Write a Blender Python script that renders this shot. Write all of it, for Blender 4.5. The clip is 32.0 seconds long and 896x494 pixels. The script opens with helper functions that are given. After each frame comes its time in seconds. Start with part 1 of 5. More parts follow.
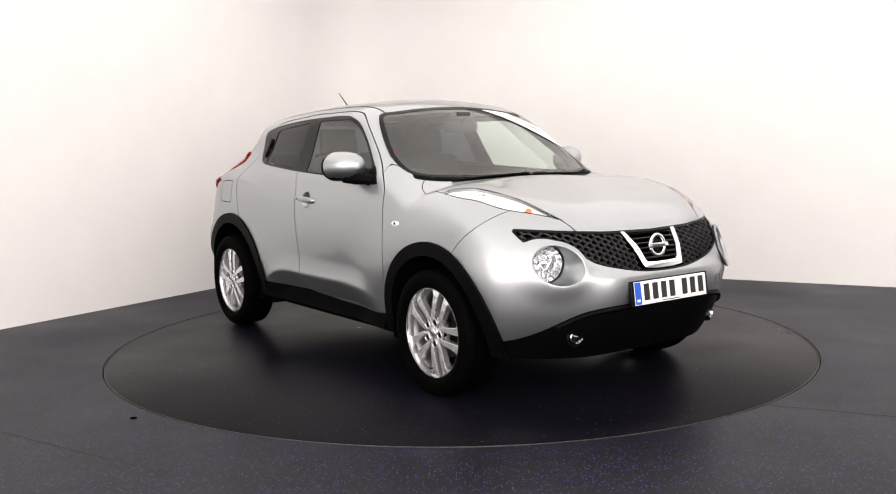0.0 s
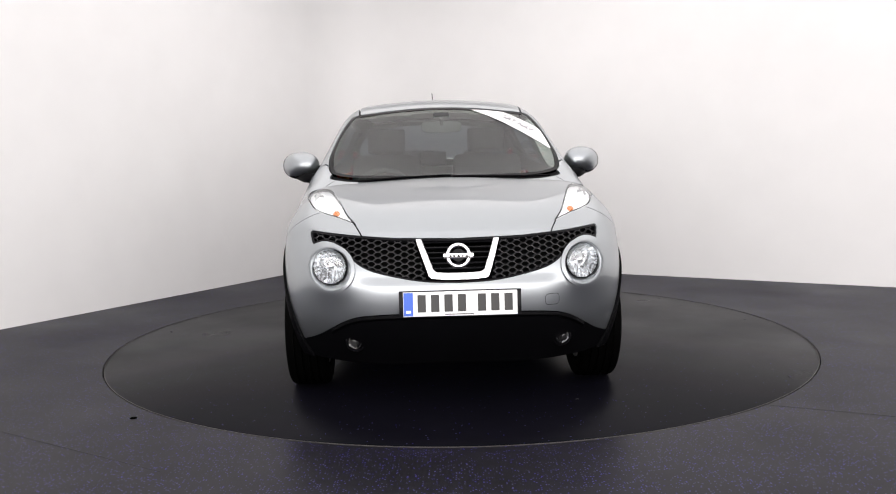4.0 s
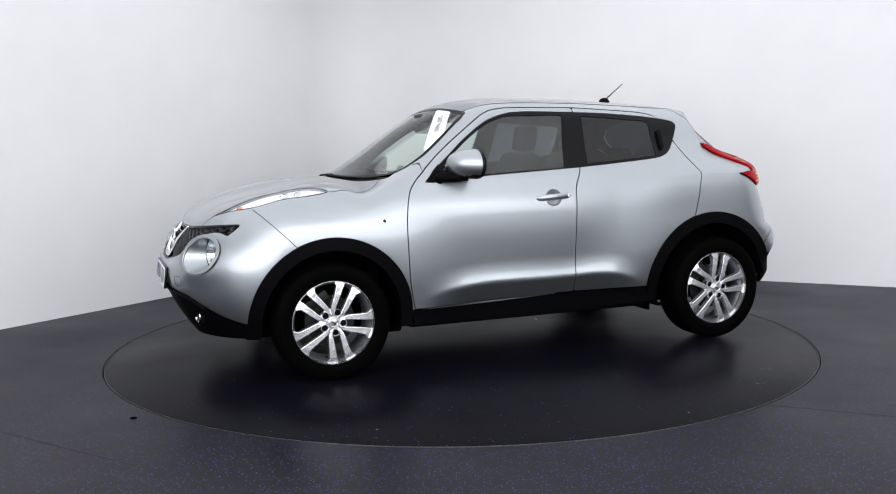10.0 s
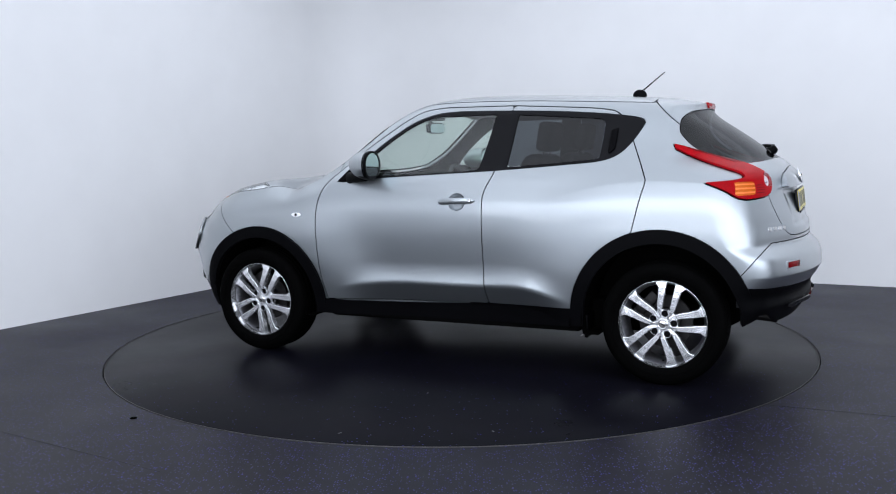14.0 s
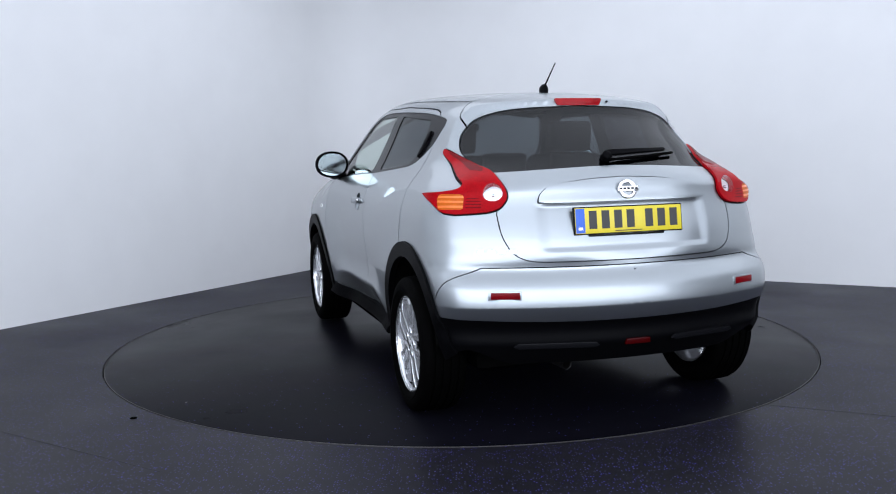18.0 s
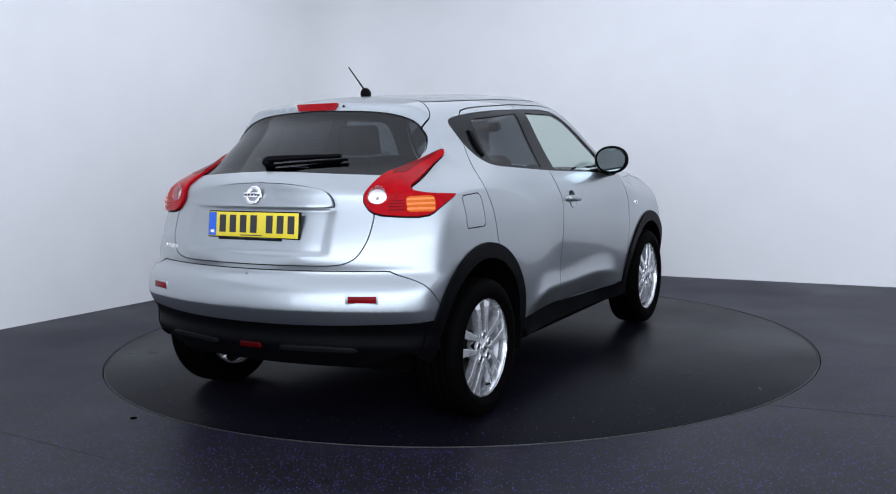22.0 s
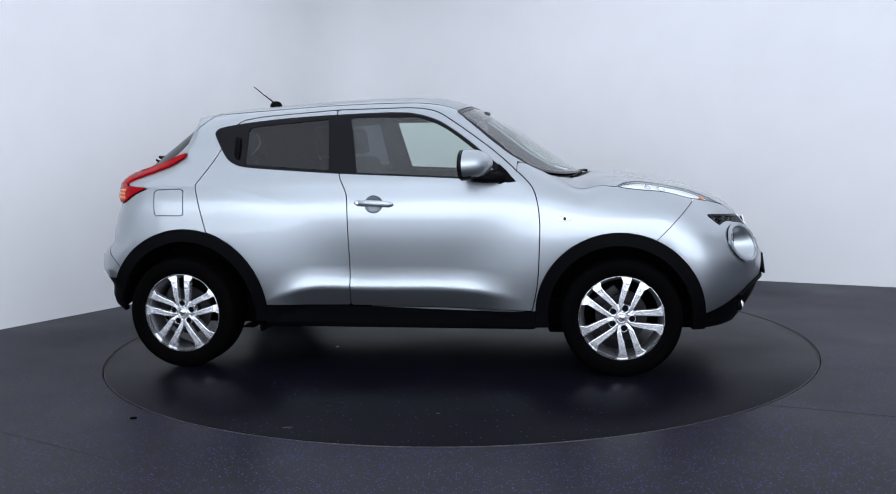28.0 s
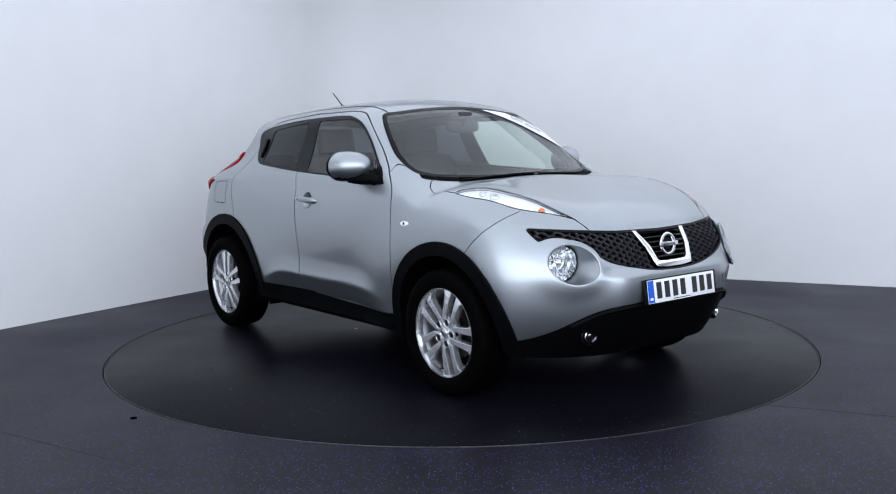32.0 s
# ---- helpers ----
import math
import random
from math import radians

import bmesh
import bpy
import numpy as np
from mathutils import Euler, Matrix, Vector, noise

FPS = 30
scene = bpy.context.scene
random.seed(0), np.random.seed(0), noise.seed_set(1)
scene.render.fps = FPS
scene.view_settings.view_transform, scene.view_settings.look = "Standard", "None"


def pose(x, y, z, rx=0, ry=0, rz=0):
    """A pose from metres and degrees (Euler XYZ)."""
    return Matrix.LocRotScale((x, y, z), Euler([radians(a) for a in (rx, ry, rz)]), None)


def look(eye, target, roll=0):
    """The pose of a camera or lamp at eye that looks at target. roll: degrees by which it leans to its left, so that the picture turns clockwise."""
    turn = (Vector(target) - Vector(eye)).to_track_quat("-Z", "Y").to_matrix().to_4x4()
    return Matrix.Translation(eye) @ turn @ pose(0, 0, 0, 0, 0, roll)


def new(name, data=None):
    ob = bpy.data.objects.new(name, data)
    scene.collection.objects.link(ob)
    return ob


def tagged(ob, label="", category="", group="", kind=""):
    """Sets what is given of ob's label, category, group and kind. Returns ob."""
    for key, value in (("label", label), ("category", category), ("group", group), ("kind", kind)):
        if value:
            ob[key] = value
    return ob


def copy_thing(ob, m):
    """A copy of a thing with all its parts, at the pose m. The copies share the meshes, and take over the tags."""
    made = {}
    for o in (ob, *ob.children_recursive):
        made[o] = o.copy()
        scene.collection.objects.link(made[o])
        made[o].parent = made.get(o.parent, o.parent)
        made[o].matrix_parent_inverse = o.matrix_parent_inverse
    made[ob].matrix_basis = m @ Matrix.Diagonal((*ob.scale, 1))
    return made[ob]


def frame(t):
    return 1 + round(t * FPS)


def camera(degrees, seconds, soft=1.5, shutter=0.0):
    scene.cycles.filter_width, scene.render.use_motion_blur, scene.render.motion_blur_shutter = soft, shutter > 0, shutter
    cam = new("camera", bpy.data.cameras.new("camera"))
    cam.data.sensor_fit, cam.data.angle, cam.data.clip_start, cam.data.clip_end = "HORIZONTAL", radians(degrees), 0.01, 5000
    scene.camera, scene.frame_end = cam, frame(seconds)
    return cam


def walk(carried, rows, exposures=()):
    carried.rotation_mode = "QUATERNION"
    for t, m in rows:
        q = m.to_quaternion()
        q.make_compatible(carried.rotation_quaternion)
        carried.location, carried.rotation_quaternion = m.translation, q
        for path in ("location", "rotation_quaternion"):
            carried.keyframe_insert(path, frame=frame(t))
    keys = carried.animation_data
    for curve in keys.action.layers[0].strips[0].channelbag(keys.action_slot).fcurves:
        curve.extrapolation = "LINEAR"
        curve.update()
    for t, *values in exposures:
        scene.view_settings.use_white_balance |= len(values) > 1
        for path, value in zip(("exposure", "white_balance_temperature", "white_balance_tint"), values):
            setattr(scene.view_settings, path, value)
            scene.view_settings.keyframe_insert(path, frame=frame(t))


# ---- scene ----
cam = camera(52.28, 32.0, soft=1.1)
EYE = Vector((0.0, -5.965, 1.269))
AIM = EYE + Vector((-math.sin(radians(0.628)) * math.cos(radians(6.334)), math.cos(radians(0.628)) * math.cos(radians(6.334)), -math.sin(radians(6.334))))
# the picture starts warm and bright and settles cooler
EXPOSURES = [(0, 0.50, 7350, 17), (2, 0.46, 7200, 16), (4, 0.35, 6900, 15), (7, 0.26, 6650, 13), (9, 0.22, 6500, 13), (11, 0.14, 6200, 12), (13, 0.08, 5930, 12), (16, 0.04, 5830, 12),
             (19, 0.02, 5800, 12), (23, 0.00, 5780, 12), (26, 0.00, 5780, 12), (29, 0.00, 5780, 12), (32, 0.00, 5780, 12)]
walk(cam, [(0, look(EYE, AIM, -1.148)), (32, look(EYE, AIM, -1.148))], EXPOSURES)

# turn of the platform in degrees, time by time (0: the nose points at the camera)
TURN = [(0, 36.75), (0.5, 36.5), (1, 34.92), (1.5, 31.8), (2, 26.97), (2.5, 21.2), (3, 15.13), (4, 3.32), (5, -8.5), (6, -20.4), (7, -32.36), (8, -44.2), (9, -56.05),
        (10, -67.85), (11, -79.4), (12, -90.9), (13, -102.3), (14, -114.1), (15, -126.2), (16, -138.35), (17, -150.05), (18, -161.75), (19, -173.45), (20, -185.2),
        (21, -197.0), (22, -208.75), (23, -220.5), (24, -232.35), (25, -244.2), (26, -255.95), (27, -267.6), (28, -279.3), (29, -291.2), (30, -302.7), (31, -314.0),
        (31.5, -318.5), (32, -320.9)]
CAR_ON_TABLE = Matrix.Translation((-0.2236, -0.1017, 0.0))


def motions():
    walk(turntable, [(t, pose(0, 0, 0, 0, 0, a - 90)) for t, a in TURN])
    walk(car, [(t, pose(0, 0, 0, 0, 0, a - 90) @ CAR_ON_TABLE) for t, a in TURN])


# ---- light ----
world = bpy.data.worlds.new("studio_world")
world.use_nodes = True
world.node_tree.nodes["Background"].inputs[0].default_value = (0.9, 0.95, 1.0, 1)
world.node_tree.nodes["Background"].inputs[1].default_value = 0.02
scene.world = world


def lamp(name, eye, target, sx, sy, power, colour):
    data = bpy.data.lights.new(name, "AREA")
    data.shape, data.size, data.size_y, data.energy, data.color = "RECTANGLE", sx, sy, power, colour
    ob = new(name, data)
    ob.matrix_world = look(eye, target)
    return tagged(ob, kind="structure")


# a wide diffuser overhead and one tall light wall behind the camera
lamp("ceiling_diffuser", (1.8, -2.2, 3.44), (1.8, -2.199, 0), 11.5, 9.6, 345, (0.97, 0.985, 1.0))
lamp("light_wall", (1.25, -7.2, 1.88), (1.25, 0, 1.60), 15.9, 3.0, 527, (0.97, 0.985, 1.0))


# ---- materials ----
def material(name, base, rough, metal=0.0, grain=None, spread=0.1, bump=0.0, bump_scale=200.0, coat=0.0, spec=0.5, rough_spread=0.0):
    """A Principled material, with its colour and roughness varied by noise at two scales and a fine relief."""
    m = bpy.data.materials.new(name)
    m.use_nodes = True
    n, link = m.node_tree.nodes, m.node_tree.links.new
    b = n["Principled BSDF"]
    b.inputs["Base Color"].default_value = (*base, 1)
    b.inputs["Roughness"].default_value, b.inputs["Metallic"].default_value = rough, metal
    b.inputs["Coat Weight"].default_value, b.inputs["Coat Roughness"].default_value = coat, 0.04
    b.inputs["Specular IOR Level"].default_value = spec
    if grain or bump:
        co = n.new("ShaderNodeTexCoord")
    if grain:
        big, small = n.new("ShaderNodeTexNoise"), n.new("ShaderNodeTexNoise")
        big.inputs["Scale"].default_value, small.inputs["Scale"].default_value = grain
        big.inputs["Detail"].default_value = 6
        link(co.outputs["Object"], big.inputs["Vector"])
        link(co.outputs["Object"], small.inputs["Vector"])
        add = n.new("ShaderNodeMath")
        add.operation = "ADD"
        link(big.outputs["Fac"], add.inputs[0])
        link(small.outputs["Fac"], add.inputs[1])
        ramp = n.new("ShaderNodeMapRange")
        ramp.inputs[1].default_value, ramp.inputs[2].default_value = 0.7, 1.3
        ramp.inputs[3].default_value, ramp.inputs[4].default_value = 1 - spread, 1 + spread
        link(add.outputs[0], ramp.inputs[0])
        mul = n.new("ShaderNodeVectorMath")
        mul.operation = "SCALE"
        mul.inputs[0].default_value = base
        link(ramp.outputs[0], mul.inputs["Scale"])
        link(mul.outputs[0], b.inputs["Base Color"])
        if rough_spread:
            rr = n.new("ShaderNodeMapRange")
            rr.inputs[1].default_value, rr.inputs[2].default_value = 0.3, 0.7
            rr.inputs[3].default_value, rr.inputs[4].default_value = rough - rough_spread, rough + rough_spread
            link(big.outputs["Fac"], rr.inputs[0])
            link(rr.outputs[0], b.inputs["Roughness"])
    if bump:
        tex, bp = n.new("ShaderNodeTexNoise"), n.new("ShaderNodeBump")
        tex.inputs["Scale"].default_value, tex.inputs["Detail"].default_value = bump_scale, 3
        bp.inputs["Strength"].default_value, bp.inputs["Distance"].default_value = bump, 0.002
        link(co.outputs["Object"], tex.inputs["Vector"])
        link(tex.outputs["Fac"], bp.inputs["Height"])
        link(bp.outputs[0], b.inputs["Normal"])
    return m


def glass(name, tint, rough=0.06, gloss=1.0):
    """A thin tinted pane: what passes through is tinted, what glances off grows towards the edge."""
    m = bpy.data.materials.new(name)
    m.use_nodes = True
    n, link = m.node_tree.nodes, m.node_tree.links.new
    n.remove(n["Principled BSDF"])
    clear, shine, mix, lw = n.new("ShaderNodeBsdfTransparent"), n.new("ShaderNodeBsdfGlossy"), n.new("ShaderNodeMixShader"), n.new("ShaderNodeLayerWeight")
    power, scale = n.new("ShaderNodeMath"), n.new("ShaderNodeMapRange")
    clear.inputs[0].default_value = (*tint, 1)
    shine.inputs["Color"].default_value = (gloss, gloss, gloss, 1)
    shine.inputs["Roughness"].default_value = rough
    # the same from both sides of the pane
    lw.inputs["Blend"].default_value = 0.5
    power.operation, power.inputs[1].default_value = "POWER", 5.0
    scale.inputs[3].default_value, scale.inputs[4].default_value = 0.065, 1.0
    link(lw.outputs["Facing"], power.inputs[0])
    link(power.outputs[0], scale.inputs[0])
    link(scale.outputs[0], mix.inputs[0])
    link(clear.outputs[0], mix.inputs[1])
    link(shine.outputs[0], mix.inputs[2])
    link(mix.outputs[0], n["Material Output"].inputs[0])
    return m


def floor_material(name, base, rough, speck, spec):
    """Studio vinyl: dark grey with fine blue and pale flecks, scuffs and wiped patches."""
    m = material(name, base, rough, grain=(0.9, 9.0), spread=0.16, bump=0.05, bump_scale=260.0, rough_spread=0.07, spec=spec)
    n, link = m.node_tree.nodes, m.node_tree.links.new
    b = n["Principled BSDF"]
    old = b.inputs["Base Color"].links[0].from_socket
    co, vor, pick, mix, hue = n.new("ShaderNodeTexCoord"), n.new("ShaderNodeTexVoronoi"), n.new("ShaderNodeMath"), n.new("ShaderNodeMix"), n.new("ShaderNodeMix")
    vor.inputs["Scale"].default_value = 95.0
    link(co.outputs["Object"], vor.inputs["Vector"])
    sep = n.new("ShaderNodeSeparateColor")
    link(vor.outputs["Color"], sep.inputs[0])
    near = n.new("ShaderNodeMath")
    near.operation, near.inputs[1].default_value = "LESS_THAN", 0.32
    link(vor.outputs["Distance"], near.inputs[0])
    pick.operation, pick.inputs[1].default_value = "GREATER_THAN", 1 - speck
    link(sep.outputs[0], pick.inputs[0])
    both = n.new("ShaderNodeMath")
    both.operation = "MULTIPLY"
    link(pick.outputs[0], both.inputs[0])
    link(near.outputs[0], both.inputs[1])
    hue.data_type = mix.data_type = "RGBA"
    hue.inputs[6].default_value, hue.inputs[7].default_value = (0.040, 0.032, 0.24, 1), (0.07, 0.07, 0.12, 1)
    link(sep.outputs[1], hue.inputs[0])
    link(both.outputs[0], mix.inputs[0])
    link(old, mix.inputs[6])
    link(hue.outputs[2], mix.inputs[7])
    link(mix.outputs[2], b.inputs["Base Color"])
    return m


WALL = material("wall_paint", (0.76, 0.76, 0.76), 0.75, grain=(0.5, 3.0), spread=0.02, bump=0.04, bump_scale=90.0)
CEIL = material("ceiling_paint", (0.75, 0.75, 0.76), 0.8, grain=(0.5, 3.0), spread=0.03)
FLOOR = floor_material("dark_speckled_vinyl", (0.0090, 0.0086, 0.0118), 0.42, 0.34, 0.105)
TABLE = floor_material("dark_turntable_vinyl", (0.0029, 0.0028, 0.0048), 0.33, 0.025, 0.040)
STEEL = material("worn_steel", (0.13, 0.125, 0.12), 0.5, 1.0, grain=(3.0, 40.0), spread=0.3)
SEAM = material("dark_seam", (0.004, 0.004, 0.005), 0.6)
DARK = material("black_void", (0.003, 0.003, 0.003), 0.9, spec=0.0)
PAINT = material("silver_metallic_paint", (0.364, 0.391, 0.409), 0.37, 0.96, grain=(1.5, 900.0), spread=0.03, bump=0.010, bump_scale=900.0, coat=0.8)
PLASTIC = material("black_textured_plastic", (0.0018, 0.0018, 0.0023), 0.45, grain=(4.0, 300.0), spread=0.15, bump=0.12, bump_scale=700.0, spec=0.035)
GLOSSY = material("gloss_black_trim", (0.005, 0.005, 0.006), 0.20, spec=0.10)
RUBBER = material("tyre_rubber", (0.0009, 0.0009, 0.0009), 0.7, grain=(8.0, 120.0), spread=0.25, bump=0.1, bump_scale=300.0, spec=0.02)
ALLOY = material("silver_alloy", (0.78, 0.79, 0.81), 0.26, 0.84, grain=(6.0, 200.0), spread=0.04, coat=0.5)
BARREL = material("dull_wheel_barrel", (0.30, 0.30, 0.32), 0.38, 0.9, grain=(6.0, 60.0), spread=0.2)
CHROME = material("chrome", (0.90, 0.90, 0.91), 0.11, 1.0)
SATIN = material("satin_metal", (0.62, 0.62, 0.62), 0.22, 0.9)
IRON = material("brake_iron", (0.010, 0.009, 0.009), 0.5, 0.6, grain=(10.0, 80.0), spread=0.3)
CLOTH = material("dark_seat_cloth", (0.018, 0.018, 0.020), 0.95, grain=(5.0, 150.0), spread=0.25, bump=0.3, bump_scale=400.0)
TRIM = material("dark_cabin_trim", (0.03, 0.03, 0.033), 0.6, grain=(4.0, 200.0), spread=0.15, bump=0.1, bump_scale=600.0)
LINING = material("pale_headlining", (0.42, 0.41, 0.39), 0.9, grain=(4.0, 200.0), spread=0.06)
CLEAR = glass("clear_green_glass", (0.80, 0.88, 0.83))
PRIVACY = glass("privacy_glass", (0.10, 0.11, 0.13), gloss=0.55)
LENS = glass("clear_lamp_lens", (0.93, 0.95, 0.96), rough=0.03)
RED = material("red_lamp_plastic", (0.30, 0.001, 0.004), 0.10, grain=(25.0, 120.0), spread=0.2, spec=0.06)
AMBERLENS = material("amber_lamp_plastic", (0.50, 0.10, 0.006), 0.14, grain=(25.0, 160.0), spread=0.15, spec=0.15)
REDBACK = material("red_reflector", (0.26, 0.002, 0.005), 0.2, grain=(20.0, 260.0), spread=0.25, spec=0.15)
AMBER = material("amber_reflector", (0.74, 0.18, 0.022), 0.3, 0.2, grain=(20.0, 260.0), spread=0.25)
MIRROR = material("mirror_glass", (0.60, 0.69, 0.71), 0.01, 1.0)
WHITE = material("white_plate", (0.78, 0.79, 0.80), 0.3)
YELLOW = material("yellow_plate", (0.64, 0.52, 0.02), 0.3)
BLUE = material("blue_plate_band", (0.01, 0.09, 0.52), 0.3)
INK = material("black_print", (0.012, 0.012, 0.012), 0.4)
PAPER = material("white_sticker", (0.80, 0.80, 0.80), 0.6)
BOWL = material("faceted_lamp_bowl", (0.62, 0.63, 0.64), 0.15, 1.0, grain=(30.0, 90.0), spread=0.10)
PEARL = material("bright_lamp_reflector", (0.93, 0.935, 0.94), 0.34, 0.25, grain=(18.0, 70.0), spread=0.08)
GRILLE_BAR = material("grey_black_grille_plastic", (0.022, 0.022, 0.025), 0.32, spec=0.5)
# red of the rear fog lamp, with the bumper's shade put into the colour
SHADED_RED = material("shaded_red_lamp_plastic", (0.035, 0.0006, 0.001), 0.2, spec=0.1)
DULLRED = material("dull_red_reflector", (0.13, 0.001, 0.003), 0.25, grain=(20.0, 260.0), spread=0.25, spec=0.1)
GREYINK = material("grey_print", (0.17, 0.17, 0.19), 0.6)


# ---- mesh helpers ----
def part(name, bm, mat, parent=None, label="", smooth=True):
    """Links a bmesh as one mesh object under a thing or under a part."""
    me = bpy.data.meshes.new(name)
    bm.normal_update()
    bm.to_mesh(me)
    bm.free()
    me.materials.append(mat)
    if smooth:
        me.shade_smooth()
        me.set_sharp_from_angle(angle=radians(38))
    ob = new(name, me)
    ob.parent = parent
    return tagged(ob, label)


def empty(name, label, category, group=""):
    ob = new(name)
    ob.empty_display_size = 0.1
    return tagged(ob, label, category, group)


def box(x0, x1, y0, y1, z0, z1, bevel=0.0, segments=2, bm=None):
    bm = bm or bmesh.new()
    made = bmesh.ops.create_cube(bm, size=1.0, matrix=Matrix.Translation(((x0 + x1) / 2, (y0 + y1) / 2, (z0 + z1) / 2)) @ Matrix.Diagonal((x1 - x0, y1 - y0, z1 - z0, 1)))
    if bevel:
        edges = list({e for v in made["verts"] for e in v.link_edges})
        bmesh.ops.bevel(bm, geom=edges, offset=bevel, segments=segments, profile=0.5, affect="EDGES")
    return bm


def lathe(profile, n=48, m=Matrix(), bm=None, closed=False):
    """Turns (axis, radius) points about the local x axis."""
    bm = bm or bmesh.new()
    rings = []
    for a, r in profile:
        rings.append([bm.verts.new(m @ Vector((a, r * math.cos(2 * math.pi * k / n), r * math.sin(2 * math.pi * k / n)))) for k in range(n)])
    pairs = list(zip(rings, rings[1:])) + ([(rings[-1], rings[0])] if closed else [])
    for p, q in pairs:
        for k in range(n):
            bm.faces.new((p[k], p[(k + 1) % n], q[(k + 1) % n], q[k]))
    return bm


def prism(outline, a0, a1, place, bm=None, bevel=0.0):
    """Extrudes a flat outline of (u, v) points from depth a0 to a1; place(u, v, a) gives the point."""
    bm = bm or bmesh.new()
    lo = [bm.verts.new(place(u, v, a0)) for u, v in outline]
    hi = [bm.verts.new(place(u, v, a1)) for u, v in outline]
    k = len(lo)
    faces = [bm.faces.new(lo), bm.faces.new(hi[::-1])] + [bm.faces.new((lo[i], hi[i], hi[(i + 1) % k], lo[(i + 1) % k])) for i in range(k)]
    bmesh.ops.recalc_face_normals(bm, faces=faces)
    if bevel:
        bmesh.ops.bevel(bm, geom=[e for e in bm.edges if e.is_valid and len(e.link_faces) == 2 and e.calc_face_angle() > 0.6], offset=bevel, segments=2, profile=0.5, affect="EDGES")
    return bm


def tube(points, radius, n=10, bm=None):
    """A round bar along points; radius may be a number or a list."""
    bm = bm or bmesh.new()
    pts = [Vector(p) for p in points]
    rad = radius if isinstance(radius, (list, tuple)) else [radius] * len(pts)
    rings = []
    for i, p in enumerate(pts):
        way = (pts[min(i + 1, len(pts) - 1)] - pts[max(i - 1, 0)]).normalized()
        side = way.cross(Vector((0, 0, 1)) if abs(way.z) < 0.9 else Vector((1, 0, 0))).normalized()
        up = side.cross(way)
        rings.append([bm.verts.new(p + rad[i] * (side * math.cos(2 * math.pi * k / n) + up * math.sin(2 * math.pi * k / n))) for k in range(n)])
    for p, q in zip(rings, rings[1:]):
        for k in range(n):
            bm.faces.new((p[k], p[(k + 1) % n], q[(k + 1) % n], q[k]))
    bm.faces.new(rings[0][::-1])
    bm.faces.new(rings[-1])
    bmesh.ops.recalc_face_normals(bm, faces=bm.faces)
    return bm


def curve(points, n=12, closed=False):
    """Points along a smooth curve through the given points."""
    p = np.array(points, float)
    k = len(p)
    out = []
    for i in range(k if closed else k - 1):
        a, b, c, d = (p[(i - 1) % k], p[i], p[(i + 1) % k], p[(i + 2) % k]) if closed else (p[max(i - 1, 0)], p[i], p[i + 1], p[min(i + 2, k - 1)])
        for j in range(n):
            t = j / n
            out.append(0.5 * (2 * b + (c - a) * t + (2 * a - 5 * b + 4 * c - d) * t * t + (3 * b - a - 3 * c + d) * t ** 3))
    if not closed:
        out.append(p[-1])
    return np.array(out)


# ---- the room ----
H_ROOM = 3.5
CORNER = Vector((-1.14, 4.22))
LEFT_WAY = Vector((-0.517, -0.856))
RIGHT_WAY = Vector((0.888, -0.459))
RAD = 0.70
# plan of the wall's inner face: along the left wall, round the coved corner, along the right wall
bend = []
for i in range(17):
    t = i / 16
    a, b = CORNER + LEFT_WAY * RAD, CORNER + RIGHT_WAY * RAD
    bend.append(a * (1 - t) ** 2 + CORNER * 2 * t * (1 - t) + b * t ** 2)
plan = [CORNER + LEFT_WAY * 5.4] + bend + [CORNER + RIGHT_WAY * 16.0]


def wall_sheet(name, pts, label, mat=WALL):
    bm = bmesh.new()
    rows = []
    for i, p in enumerate(pts):
        way = (pts[min(i + 1, len(pts) - 1)] - pts[max(i - 1, 0)]).normalized()
        out = Vector((-way.y, way.x))
        q = p + out * 0.12
        rows.append([bm.verts.new((u.x, u.y, z)) for u, z in ((p, 0), (p, H_ROOM), (q, H_ROOM), (q, 0))])
    for a, b in zip(rows, rows[1:]):
        for k in range(4):
            bm.faces.new((a[k], a[(k + 1) % 4], b[(k + 1) % 4], b[k]))
    bm.faces.new(rows[0])
    bm.faces.new(rows[-1][::-1])
    bmesh.ops.recalc_face_normals(bm, faces=bm.faces)
    ob = part(name, bm, mat)
    return tagged(ob, label, kind="structure")


wall_sheet("wall_north", plan, "smooth white studio wall with a rounded corner")
BACK_L, BACK_R = CORNER + LEFT_WAY * 13.5, plan[-1]
wall_sheet("wall_west", [BACK_L, plan[0]], "plain white studio wall beside the camera", WALL)
BACK_C = BACK_R + LEFT_WAY * 13.5
wall_sheet("wall_east", [BACK_R, BACK_C], "plain white studio wall beside the camera")
wall_sheet("wall_south", [BACK_C, BACK_L], "plain white studio wall behind the camera")
R_TABLE = 2.225


def ring_floor():
    """The floor sheet, with a round hole for the turntable."""
    bm = bmesh.new()
    n = 180
    inner = [bm.verts.new((R_TABLE * math.cos(2 * math.pi * k / n), R_TABLE * math.sin(2 * math.pi * k / n), 0)) for k in range(n)]
    outer = [bm.verts.new((20 * math.cos(2 * math.pi * k / n), 20 * math.sin(2 * math.pi * k / n), 0)) for k in range(n)]
    pit = [bm.verts.new((v.co.x, v.co.y, -0.06)) for v in inner]
    for k in range(n):
        j = (k + 1) % n
        bm.faces.new((inner[k], outer[k], outer[j], inner[j]))
        bm.faces.new((inner[k], inner[j], pit[j], pit[k]))
    bm.faces.new(pit)
    return bm


